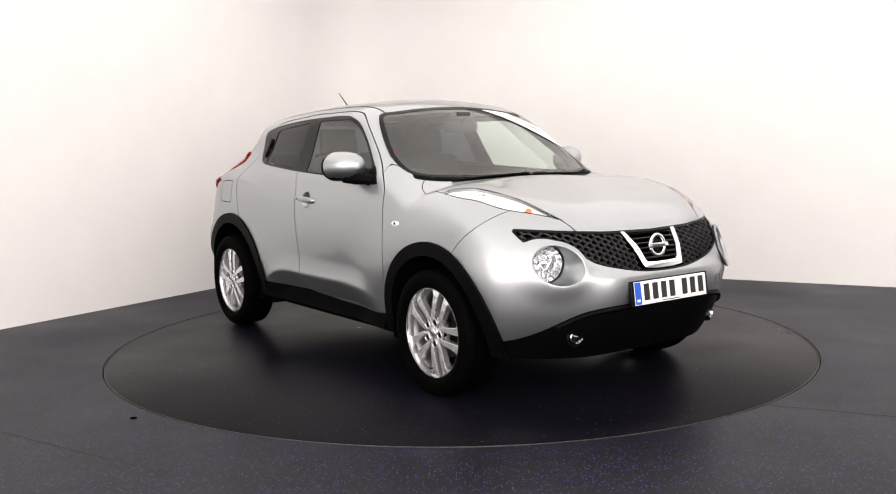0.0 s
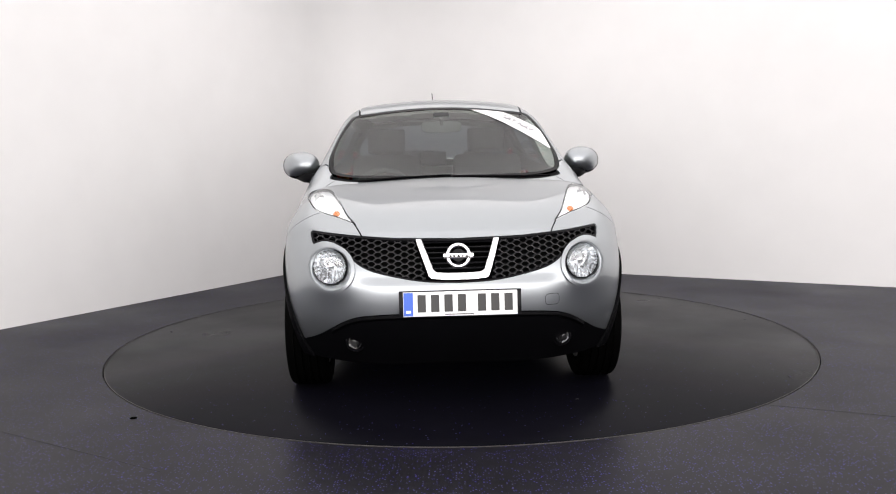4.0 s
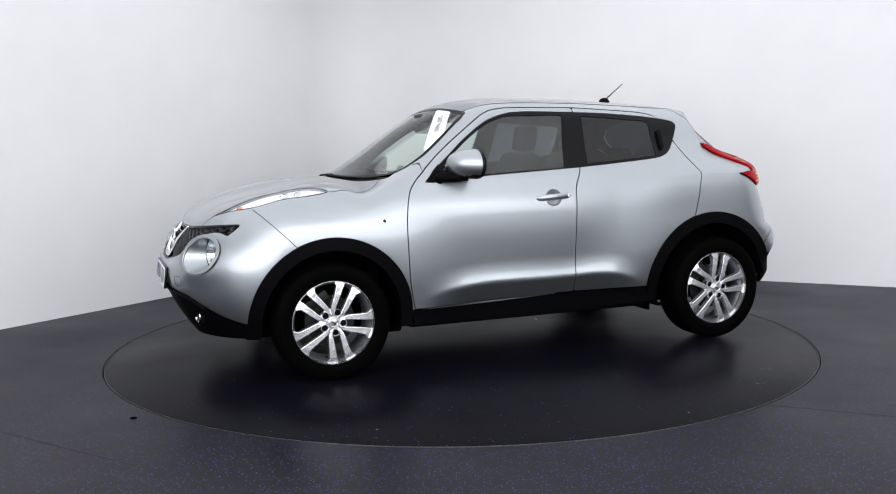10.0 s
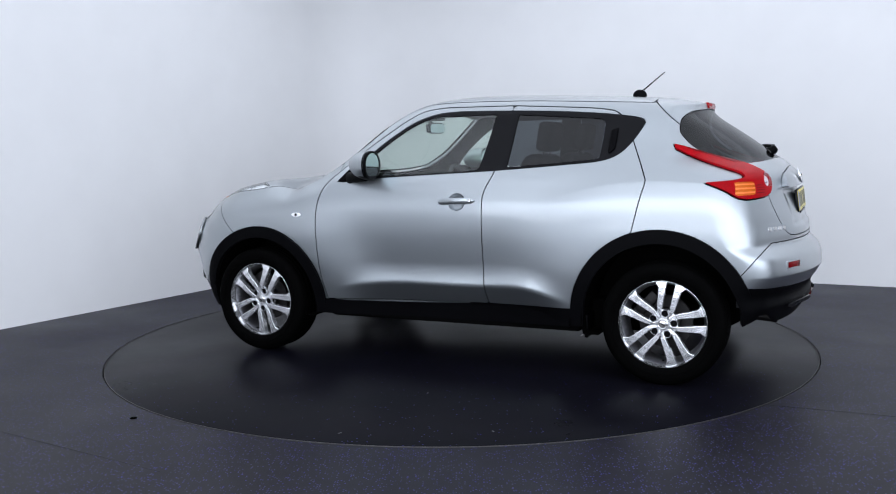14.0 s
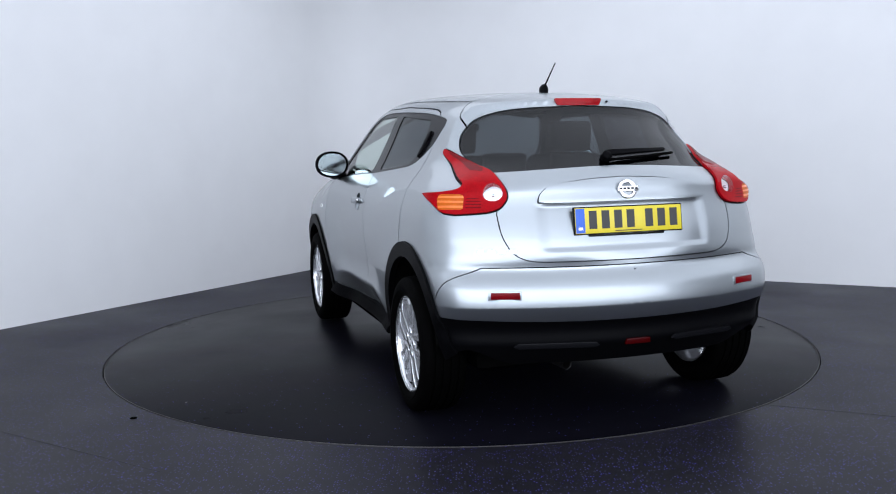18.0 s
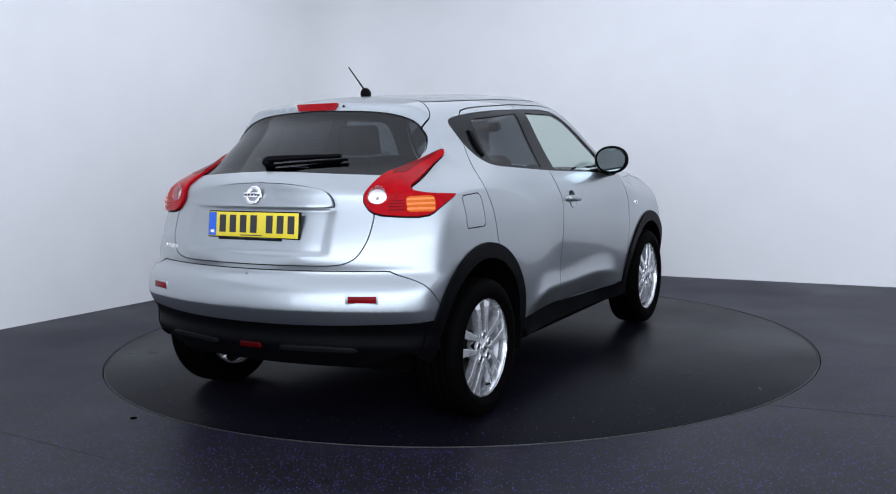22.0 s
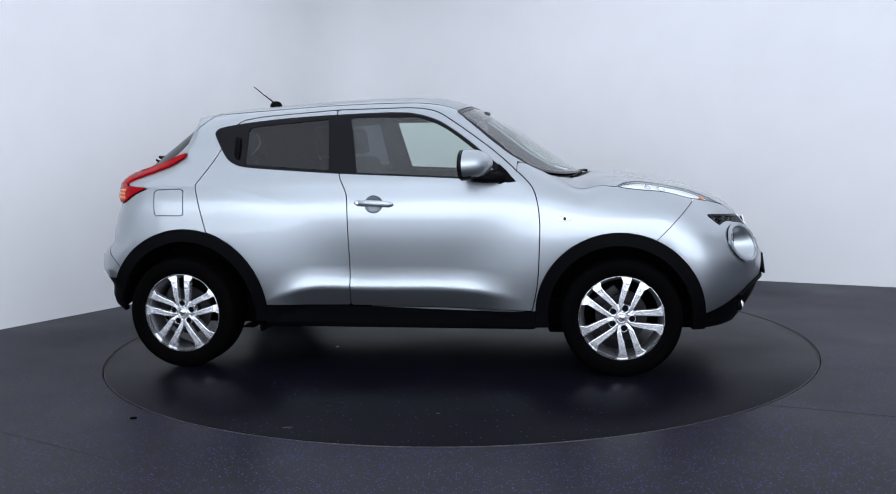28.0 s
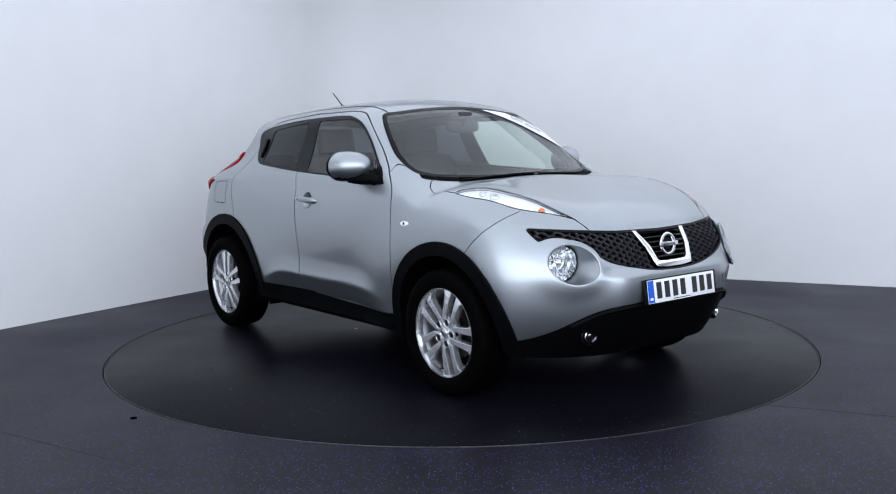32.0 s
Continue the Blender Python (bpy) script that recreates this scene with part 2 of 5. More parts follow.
floor = tagged(part("floor", ring_floor(), FLOOR, smooth=False), "dark grey speckled vinyl studio floor", kind="structure")
ceiling = tagged(part("ceiling", box(-18, 18, -18, 18, H_ROOM, H_ROOM + 0.1), CEIL, smooth=False), "plain pale studio ceiling", kind="structure")
turntable = empty("turntable", "round dark vinyl-covered turntable flush with the floor", "turntable")
part("deck", lathe([(-0.05, 0.001), (-0.05, R_TABLE - 0.012), (-0.003, R_TABLE - 0.012), (0.0, R_TABLE - 0.016), (0.0, 0.001)], 180, pose(0, 0, 0, 0, -90, 0)), TABLE, turntable)
part("rim", lathe([(-0.04, R_TABLE - 0.011), (0.0012, R_TABLE - 0.011), (0.0012, R_TABLE - 0.0075), (-0.04, R_TABLE - 0.006)], 180, pose(0, 0, 0, 0, -90, 0)), STEEL, turntable, "thin bare metal edge")


def seam(p, q, wide=0.004):
    """A welded joint in the vinyl: a thin dark bead set into the floor."""
    way = (Vector(q) - Vector(p)).normalized()
    side = Vector((-way.y, way.x)) * wide / 2
    bm = bmesh.new()
    pts = [Vector(p) + side, Vector(q) + side, Vector(q) - side, Vector(p) - side]
    lo = [bm.verts.new((v.x, v.y, 0.0004)) for v in pts]
    hi = [bm.verts.new((v.x * 1.0, v.y, 0.0012)) for v in pts]
    bm.faces.new(hi)
    for i in range(4):
        bm.faces.new((lo[i], lo[(i + 1) % 4], hi[(i + 1) % 4], hi[i]))
    bmesh.ops.recalc_face_normals(bm, faces=bm.faces)
    return part("floor_seam", bm, SEAM, floor, "dark welded floor joint", smooth=False)


seam((1.47, -1.675), (4.6, -3.01))
seam((-1.20, -2.46), (-4.4, -0.50))
bolt = tagged(part("floor_bolt", lathe([(0.0, 0.016), (0.004, 0.015), (0.005, 0.010), (0.003, 0.004), (0.003, 0.001)], 20, pose(-1.57, -1.72, 0.0, 0, -90, 0)), DARK), "small dark bolt head set in the floor", "bolt")
# scuffs and crumbs that ride round on the deck
rnd = random.Random(7)


def deck_mark(x, y, lx, ly, turn, mat, name, label):
    bm = prism([(lx * c * (0.8 + 0.4 * rnd.random()), ly * s * (0.8 + 0.4 * rnd.random())) for c, s in ((math.cos(a), math.sin(a)) for a in (2 * math.pi * k / 9 for k in range(9)))], 0.0003, 0.0015, lambda u, v, a: Vector((u, v, a)))
    ob = part(name, bm, mat, turntable, label, smooth=False)
    ob.matrix_basis = pose(x, y, 0, 0, 0, turn)
    return ob


SCUFF = material("pale_scuff", (0.05, 0.05, 0.055), 0.6)
deck_mark(-0.48, -2.01, 0.030, 0.008, 20, SEAM, "dark_mark", "dark scuff on the deck")
deck_mark(-0.74, -0.34, 0.017, 0.007, 70, PAPER, "crumb", "pale crumb on the deck")
for mx, my, mt in ((0.17, -1.72, 10), (1.55, 0.49, 80), (1.09, 1.67, 35), (-0.95, 1.78, 140), (-0.32, 2.05, 60), (-0.40, 1.31, 110)):
    deck_mark(mx, my, 0.010, 0.004, mt, SCUFF, "scuff", "small pale scuff")




# ---- the car's form: a solid bounded by its flank, top, nose and tail surfaces ----
def spline(xs, ys):
    """A natural cubic spline through the points, held straight beyond its ends."""
    xs, ys = np.array(xs, float), np.array(ys, float)
    n = len(xs)
    h = np.diff(xs)
    A, r = np.eye(n), np.zeros(n)
    for i in range(1, n - 1):
        A[i, i - 1:i + 2] = h[i - 1], 2 * (h[i - 1] + h[i]), h[i]
        r[i] = 6 * ((ys[i + 1] - ys[i]) / h[i] - (ys[i] - ys[i - 1]) / h[i - 1])
    m = np.linalg.solve(A, r)

    def f(x):
        x = np.asarray(x, float)
        i = np.clip(np.searchsorted(xs, x) - 1, 0, n - 2)
        u = np.clip(x, xs[0], xs[-1])
        a, b = xs[i + 1] - u, u - xs[i]
        y = m[i] * a ** 3 / (6 * h[i]) + m[i + 1] * b ** 3 / (6 * h[i]) + (ys[i] / h[i] - m[i] * h[i] / 6) * a + (ys[i + 1] / h[i] - m[i + 1] * h[i] / 6) * b
        lo = (ys[1] - ys[0]) / h[0] * np.minimum(x - xs[0], 0)
        hi = (ys[-1] - ys[-2]) / h[-1] * np.maximum(x - xs[-1], 0)
        return y + lo + hi
    return f


def bell(v, mid, wide):
    return np.exp(-((v - mid) / wide) ** 2)


def step(v, a, b):
    t = np.clip((v - a) / (b - a), 0, 1)
    return t * t * (3 - 2 * t)


def smax(a, b, k):
    h = np.maximum(k - np.abs(a - b), 0) / k
    return np.maximum(a, b) + h * h * k / 4


# centre line of roof, windscreen and bonnet, from tail to nose
TOP = spline([-1.6, -1.36, -1.2, -0.95, -0.6, -0.3, 0.0, 0.15, 0.25, 0.35, 0.5, 0.7, 0.85, 0.97, 1.04, 1.12, 1.3, 1.5, 1.7, 1.85, 1.95, 2.02, 2.1],
             [1.4492, 1.4858, 1.5139, 1.5378, 1.5568, 1.57, 1.5722, 1.5637, 1.5467, 1.5135, 1.4366, 1.3138, 1.2131, 1.1324, 1.0996, 1.094, 1.0704, 1.0338, 0.9904, 0.9366, 0.881, 0.8248, 0.7444])
CROWN = spline([-1.5, -1.2, -0.6, 0.0, 0.25, 0.5, 0.8, 1.0, 1.2, 1.5, 1.8, 2.1], [0.1987, 0.1685, 0.1507, 0.1535, 0.1642, 0.2323, 0.2864, 0.1871, 0.1111, 0.1021, 0.1358, 0.1545])
# half width of the flank at the doors, by height
FLANK = spline([0.2, 0.32, 0.40, 0.47, 0.56, 0.66, 0.76, 0.85, 0.92, 0.98, 1.04, 1.09, 1.14, 1.25, 1.36, 1.46, 1.6],
               [0.7938, 0.8036, 0.8164, 0.8279, 0.8388, 0.8445, 0.8456, 0.8417, 0.8358, 0.8244, 0.8063, 0.789, 0.76, 0.7037, 0.6554, 0.6148, 0.5246])
CREASE = spline([-0.85, -0.70, -0.53, -0.24, 0.06, 0.39, 0.62, 0.80], [0.37, 0.418, 0.468, 0.474, 0.473, 0.468, 0.438, 0.39])
# crest of the rear haunch, from tail to door
HAUNCH = spline([-1.6, -1.45, -1.18, -0.95, -0.75, -0.5], [1.045, 1.056, 1.066, 1.045, 1.00, 0.93])
NOSE = spline([0.2, 0.28, 0.36, 0.45, 0.55, 0.64, 0.72, 0.79, 0.85, 0.90, 0.97, 1.1], [1.9350, 1.9950, 2.0480, 2.0900, 2.1120, 2.1097, 2.0841, 2.0473, 2.0037, 1.9627, 1.8845, 1.6903])
TAIL = spline([0.2, 0.30, 0.40, 0.48, 0.56, 0.63, 0.69, 0.725, 0.76, 0.85, 0.95, 1.05, 1.12, 1.175, 1.25, 1.35, 1.42, 1.45, 1.48, 1.53],
              [-1.7797, -1.8595, -1.9292, -1.9707, -1.9897, -1.9858, -1.9579, -1.9247, -1.9251, -1.9188, -1.883, -1.8488, -1.8185, -1.7426, -1.6385, -1.4942, -1.3966, -1.3745, -1.3724, -1.3708])


def flank(x, z):
    w = FLANK(z)
    # wings swell round the wheels, the doors are hollowed between them
    rf, rr = np.hypot(x - 1.26, (z - 0.34) * 1.04), np.hypot(x + 1.25, (z - 0.34) * 0.98)
    w = w + 0.0109 * (1 - step(rf, 0.44, 0.86)) + 0.0024 * (1 - step(rr, 0.46, 0.90))
    w = w - 0.030 * step(rf, 0.46, 1.00) * step(rr, 0.50, 1.08) * (1 - step(z, 0.50, 0.97))
    # shoulder hollow over the haunches, cabin drawn in towards the tail
    w = w - 0.0579 * step(-x, 0.35, 1.35) * step(z, 1.05, 1.3)
    d = z - HAUNCH(x)
    w = w + 0.015 * np.where(d > 0, np.clip(1 - d / 0.10, 0, 1) ** 2, np.exp(-(d / 0.17) ** 2)) * step(-x, 0.50, 1.00)
    w = w + 0.015 * bell(x, 0.92, 0.33) * bell(z, 0.85, 0.26)
    # wings turn in behind the bonnet line
    w = w - 0.0784 * step(x, 0.75, 1.6) * step(z, 0.84, 1.05)
    w = w - 0.1144 * np.maximum(-1.35 - x, 0) ** 2 * (1 + 0.689 * step(z, 0.8, 1.2)) - 0.1163 * np.maximum(x - 1.42, 0) ** 2
    # a crease runs along the foot of the doors
    d = z - CREASE(x)
    up = np.where(d > 0, np.clip(1 - d / 0.13, 0, 1) ** 2, 1 - 2 * d / 0.13)
    ridge = -smax(-up, -np.maximum(1 + d / 0.060, -0.9), 0.55)
    w = w + 0.021 * ridge * step(x, -0.82, -0.5) * (1 - step(x, 0.40, 0.78))
    return w


def top(x, y):
    ay = np.abs(y)
    z = TOP(x) - CROWN(x) * y * y + 0.2404 * np.maximum(ay - 0.42, 0) ** 2 * (1 - step(x, 0.9, 1.1))
    z = z + 0.035 * bell(ay, 0.62 - 0.08 * step(x, 1.5, 1.85), 0.19) * step(x, 0.98, 1.36) * (1 - step(x, 1.75, 2.02))
    return z


def nose(y, z):
    ay = np.abs(y)
    # flat in the middle, with the grille set back
    x = NOSE(z) - 0.3607 * smax(y * y, 0.115, 0.06) - 0.3649 * y ** 4
    x = x - 0.018 * step(z, 0.63, 0.68) * (1 - step(z, 0.84, 0.88)) * (1 - step(ay, 0.36, 0.52))
    # domes round the main lamps
    d = np.hypot(ay - 0.605, z - 0.700)
    return x + 0.02 * np.exp(-(d / 0.138) ** 4)


def tail(y, z):
    # flat at the bumper, strongly bowed at the window, flatter again at the spoiler's edge
    bow = step(z, 1.06, 1.2) - 0.6895 * step(z, 1.30, 1.46)
    c = 0.2795 + 0.0659 * step(z, 0.66, 0.85) + 0.1179 * bow
    # the tailgate is flat in the middle
    flat = step(z, 0.72, 0.82) * (1 - step(z, 1.08, 1.16))
    x = TAIL(z) + c * (y * y + flat * (smax(y * y, 0.06, 0.05) - y * y)) + (0.0772 + 0.7357 * bow) * y ** 4
    # plate recess in the tailgate, bumper undercut below its crease
    ay = np.abs(y)
    x = x + 0.011 * (1 - step(ay, 0.36, 0.43)) * step(z, 0.800, 0.828) * (1 - step(z, 0.99, 1.02))
    return x + 0.42 * np.maximum(0.578 - z, 0) * step(z, 0.40, 0.50)


def solid(p):
    x, y, z = p[..., 0], p[..., 1], p[..., 2]
    ay = np.sqrt(y * y + 1e-6)
    a = ay - flank(x, z)
    b = (z - top(x, y)) * 0.8
    k = 0.1193 - 0.03 * step(x, 0.2, 0.5) - 0.03 * step(x, 0.75, 1.05)
    s = smax(a, b, k)
    s = smax(s, (x - nose(y, z)) * 0.9, 0.0936)
    kr = 0.0907 + 0.0209 * step(z, 0.7, 0.85) - 0.10 * step(z, 1.15, 1.3)
    return smax(s, (tail(y, z) - x) * 0.9, kr)


def gradient(p, h=0.002):
    g = np.stack([solid(p + h * e) - solid(p - h * e) for e in np.eye(3)], -1)
    return g / np.linalg.norm(g, axis=-1, keepdims=True)


def cast(o, d, far=2.2):
    """Where rays from inside leave the solid."""
    lo, hi = np.zeros(len(o)), np.full(len(o), far)
    for _ in range(34):
        mid = (lo + hi) / 2
        inside = solid(o + d * mid[:, None]) < 0
        lo, hi = np.where(inside, mid, lo), np.where(inside, hi, mid)
    return o + d * ((lo + hi) / 2)[:, None]


def half_shell(nx=170, nr=120, nf=80, nv=300):
    """A fine quad net over the left half of the solid."""
    XA, XB, ZC = -1.25, 1.40, 0.72
    us = [("r", radians(90) * (1 - i / nr)) for i in range(nr)] + [("m", XA + (XB - XA) * i / nx) for i in range(nx + 1)] + [("f", radians(90) * (i + 1) / nf) for i in range(nf)]
    phi = np.radians(-90 + 180 * np.arange(nv + 1) / nv)
    os_, ds = [], []
    for kind, u in us:
        c, s = np.cos(phi), np.sin(phi)
        if kind == "m":
            os_.append(np.tile((u, 0, ZC), (nv + 1, 1)))
            ds.append(np.stack([0 * c, c, s], -1))
        else:
            sign, x0 = (-1, XA) if kind == "r" else (1, XB)
            u = min(u, radians(89.7))
            os_.append(np.tile((x0, 0, ZC), (nv + 1, 1)))
            ds.append(np.stack([sign * np.sin(u) + 0 * c, np.cos(u) * c, np.cos(u) * s], -1))
    V = cast(np.concatenate(os_), np.concatenate(ds))
    V[nv::nv + 1, 1] = 0.0
    V[0::nv + 1, 1] = 0.0
    R = nv + 1
    polys = [(i * R + j, i * R + j + 1, (i + 1) * R + j + 1, (i + 1) * R + j) for i in range(len(us) - 1) for j in range(nv)]
    return V, polys


def split(V, polys, f):
    """Cuts a net along f(V) = 0. Returns the points and the faces where f < 0 and where f > 0."""
    val = f(V)
    val = np.where(np.abs(val) < 2e-4, 0.0, val)
    s = np.sign(val)
    neg, pos, extra, seen = [], [], [], {}
    n0 = len(V)
    vl, sl = val.tolist(), s.tolist()

    def cross(a, b):
        key = (a, b) if a < b else (b, a)
        if key not in seen:
            t = vl[key[0]] / (vl[key[0]] - vl[key[1]])
            extra.append(V[key[0]] * (1 - t) + V[key[1]] * t)
            seen[key] = n0 + len(extra) - 1
        return seen[key]

    for p in polys:
        ss = [sl[i] for i in p]
        if max(ss) <= 0:
            neg.append(p)
        elif min(ss) >= 0:
            pos.append(p)
        else:
            A, B = [], []
            for i, a in enumerate(p):
                b = p[(i + 1) % len(p)]
                if ss[i] <= 0:
                    A.append(a)
                if ss[i] >= 0:
                    B.append(a)
                if ss[i] * sl[b] < 0:
                    c = cross(a, b)
                    A.append(c)
                    B.append(c)
            if len(A) > 2:
                neg.append(tuple(A))
            if len(B) > 2:
                pos.append(tuple(B))
    return (np.vstack([V, extra]) if extra else V), neg, pos


def inside(pts, ax=(0, 2)):
    """A signed distance to a closed outline in two of the axes (negative within)."""
    P = np.array(pts, float)
    Q = np.roll(P, -1, 0)

    def f(V):
        p = V[:, ax]
        best = np.full(len(p), 1e9)
        wind = np.zeros(len(p), bool)
        for a, b in zip(P, Q):
            e = b - a
            w = p - a
            t = np.clip((w @ e) / max(e @ e, 1e-12), 0, 1)
            best = np.minimum(best, np.hypot(*(w - t[:, None] * e).T))
            crosses = (a[1] > p[:, 1]) != (b[1] > p[:, 1])
            if abs(b[1] - a[1]) > 1e-12:
                wind ^= crosses & (p[:, 0] < (b[0] - a[0]) * (p[:, 1] - a[1]) / (b[1] - a[1]) + a[0])
        return np.where(wind, -best, best)
    return f


class Net:
    """A piece of the body's skin: points and faces, which can be cut again."""

    def __init__(self, V, polys):
        self.V, self.polys = V, polys

    def cut(self, f, gap=0.0):
        """Two nets, within and without, with a gap between them."""
        if not gap:
            V, a, b = split(self.V, self.polys, f)
            return Net(V, a), Net(V, b)
        V, a, rest = split(self.V, self.polys, lambda v: f(v) + gap / 2)
        V, _, b = split(V, rest, lambda v: f(v) - gap / 2)
        return Net(V, a), Net(V, b)

    def tidy(self):
        used = sorted({i for p in self.polys for i in p})
        back = {v: k for k, v in enumerate(used)}
        return self.V[used], [tuple(back[i] for i in p) for p in self.polys]


def skin(name, nets, mat, parent, label="", lift=0.0, edge=0.014, both=False, side=1, bulge=None):
    """Links nets as one panel with turned-in edges. both: the mirrored half as well, welded on the centre line; side -1: the right half alone."""
    allV, allN, polys = [], [], []
    count = 0
    for net in nets:
        V, P = net.tidy()
        if not len(V):
            continue
        N = gradient(V)
        N[np.abs(V[:, 1]) < 1e-5, 1] = 0
        V = V + N * ((lift + bulge(V))[:, None] if bulge else lift)
        seam = np.abs(V[:, 1]) < 2e-4
        for s in ((1, -1) if both else (side,)):
            m = np.array([1, s, 1])
            ids = np.arange(len(V)) + count
            VV, NN = V * m, N * m
            if both and s == -1:
                ids = np.where(seam, np.arange(len(V)) + count - len(V), ids)
            allV.append(VV)
            allN.append(NN)
            for p in P:
                q = [int(ids[i]) for i in p]
                q = [i for k, i in enumerate(q) if i != q[k - 1]]
                if len(q) > 2:
                    polys.append(q if s == 1 else q[::-1])
            count += len(V)
    V, N = np.vstack(allV), np.vstack(allN)
    if edge:
        ends = {}
        for p in polys:
            for a, b in zip(p, p[1:] + p[:1]):
                if (b, a) in ends:
                    del ends[(b, a)]
                else:
                    ends[(a, b)] = 1
        rim = sorted({i for e in ends for i in e})
        at = {v: k for k, v in enumerate(rim)}
        k, m = len(V), len(rim)
        out = np.zeros((m, 3))
        for a, b in ends:
            w = np.cross(V[b] - V[a], (N[a] + N[b]) / 2)
            out[at[a]] += w
            out[at[b]] += w
        out /= np.linalg.norm(out, axis=1, keepdims=True) + 1e-9
        top_, low = V[rim], V[rim] - N[rim] * edge
        V = np.vstack([V, top_, low])
        N = np.vstack([N, out, out])
        polys += [[k + at[b], k + at[a], k + m + at[a], k + m + at[b]] for a, b in ends]
    me = bpy.data.meshes.new(name)
    me.from_pydata(V.tolist(), [], polys)
    me.materials.append(mat)
    me.validate()
    me.shade_smooth()
    if len(me.vertices) == len(V):
        me.normals_split_custom_set_from_vertices(N.tolist())
    ob = new(name, me)
    ob.parent = parent
    return tagged(ob, label)


def shrink(f, d):
    return lambda V: f(V) + d


def both_of(*fs):
    """Within all of the outlines."""
    return lambda V: np.max([f(V) for f in fs], axis=0)


def any_of(*fs):
    return lambda V: np.min([f(V) for f in fs], axis=0)


def along(axis, value, sign=1):
    return lambda V: sign * (V[:, axis] - value)


def line2(ax, p, q):
    """Signed distance to the straight line p-q in two axes (negative to its right)."""
    (a, b), (c, d) = p, q
    n = math.hypot(c - a, d - b)
    return lambda V: -((V[:, ax[0]] - a) * (d - b) - (V[:, ax[1]] - b) * (c - a)) / n


car = empty("car", "silver crossover car with black arch trim standing on the turntable", "car")
whole = Net(*half_shell())

# outlines, in the flank's plane (x, z)
ARCH_F, ARCH_R = (1.255, 0.335), (-1.24, 0.335)


def arch(c, r):
    return lambda V: np.where(V[:, 2] > c[1], np.hypot(V[:, 0] - c[0], V[:, 2] - c[1]), np.abs(V[:, 0] - c[0])) - r


SILL = spline([-1.0, -0.8, -0.27, 0.225, 0.557, 0.78, 1.0], [0.372, 0.372, 0.366, 0.347, 0.343, 0.350, 0.36])
DLO = np.vstack([curve([(0.70, 1.068), (0.635, 1.129), (0.527, 1.215), (0.410, 1.308), (0.275, 1.397), (0.173, 1.439), (0.072, 1.462)], 6),
                 curve([(-0.05, 1.467), (-0.333, 1.461), (-0.635, 1.449), (-0.90, 1.428), (-1.06, 1.407)], 4),
                 curve([(-1.105, 1.395), (-1.118, 1.375), (-1.110, 1.35), (-1.055, 1.265), (-0.995, 1.205), (-0.911, 1.172), (-0.75, 1.155), (-0.316, 1.124), (0.1, 1.103), (0.410, 1.086), (0.66, 1.062)], 5)])
GLASS_F = np.vstack([curve([(0.60, 1.105), (0.52, 1.195), (0.410, 1.285), (0.30, 1.363), (0.207, 1.412), (0.11, 1.440)], 5), [(-0.27, 1.443), (-0.205, 1.128)], curve([(0.05, 1.115), (0.40, 1.098)], 3)])
GLASS_R = np.array([(-0.405, 1.437), (-0.87, 1.402), (-0.893, 1.392), (-0.903, 1.37), (-0.893, 1.195), (-0.885, 1.185), (-0.75, 1.172), (-0.375, 1.145)])
DOOR_F = np.vstack([curve([(0.782, 0.352), (0.814, 0.508), (0.828, 0.708), (0.829, 0.873), (0.804, 1.003), (0.757, 1.073), (0.692, 1.130)], 6),
                    curve([(0.675, 1.148), (0.544, 1.256), (0.343, 1.398), (0.235, 1.462), (0.15, 1.484), (0.05, 1.492)], 5), [(-0.362, 1.489)],
                    curve([(-0.335, 1.30), (-0.310, 1.124), (-0.262, 1.015), (-0.252, 0.919), (-0.250, 0.623), (-0.255, 0.457), (-0.264, 0.368)], 5)])
DOOR_R = np.vstack([curve([(-0.264, 0.368), (-0.255, 0.457), (-0.250, 0.623), (-0.252, 0.919), (-0.262, 1.015), (-0.310, 1.124), (-0.335, 1.30), (-0.362, 1.489)], 5),
                    curve([(-0.60, 1.475), (-0.804, 1.462), (-0.92, 1.447), (-0.965, 1.43), (-1.014, 1.38), (-1.087, 1.225), (-1.150, 1.10), (-1.163, 1.062), (-1.143, 0.984), (-1.097, 0.799)], 5),
                    [(-1.097, 0.55), (-0.80, 0.368)]])

# lower edge of all the bodywork
LOW = spline([-2.1, -1.7, -1.0, 0.8, 1.6, 1.8, 2.1], [0.32, 0.31, 0.285, 0.262, 0.26, 0.245, 0.25])
_, whole = whole.cut(lambda V: V[:, 2] - LOW(V[:, 0]) - 0.13 * step(-V[:, 0], 1.58, 1.86) * step(V[:, 1], 0.50, 0.80))
_, whole = whole.cut(any_of(arch(ARCH_F, 0.385), arch(ARCH_R, 0.41)))
under = whole
clad_f, whole = whole.cut(arch(ARCH_F, 0.455), 0.002)
clad_r, whole = whole.cut(arch(ARCH_R, 0.482), 0.002)
# sill skirt, front and rear valances of black plastic
skirt, whole = whole.cut(both_of(lambda V: V[:, 2] - SILL(V[:, 0]), along(0, 1.0), along(0, -1.0, -1)), 0.003)
LIP_F = spline([0.0, 0.28, 0.42, 0.52, 0.61, 0.68, 0.75, 0.9], [0.506, 0.507, 0.497, 0.470, 0.415, 0.370, 0.338, 0.30])
valance_f, whole = whole.cut(both_of(lambda V: (V[:, 2] - LIP_F(V[:, 1])) * 0.8, along(0, 1.4, -1)), 0.003)
LIP_R = spline([0.0, 0.4, 0.7, 0.8, 0.9], [0.506, 0.510, 0.520, 0.524, 0.53])
valance_r, whole = whole.cut(both_of(lambda V: V[:, 2] - LIP_R(V[:, 1]), along(0, -1.4)), 0.003)
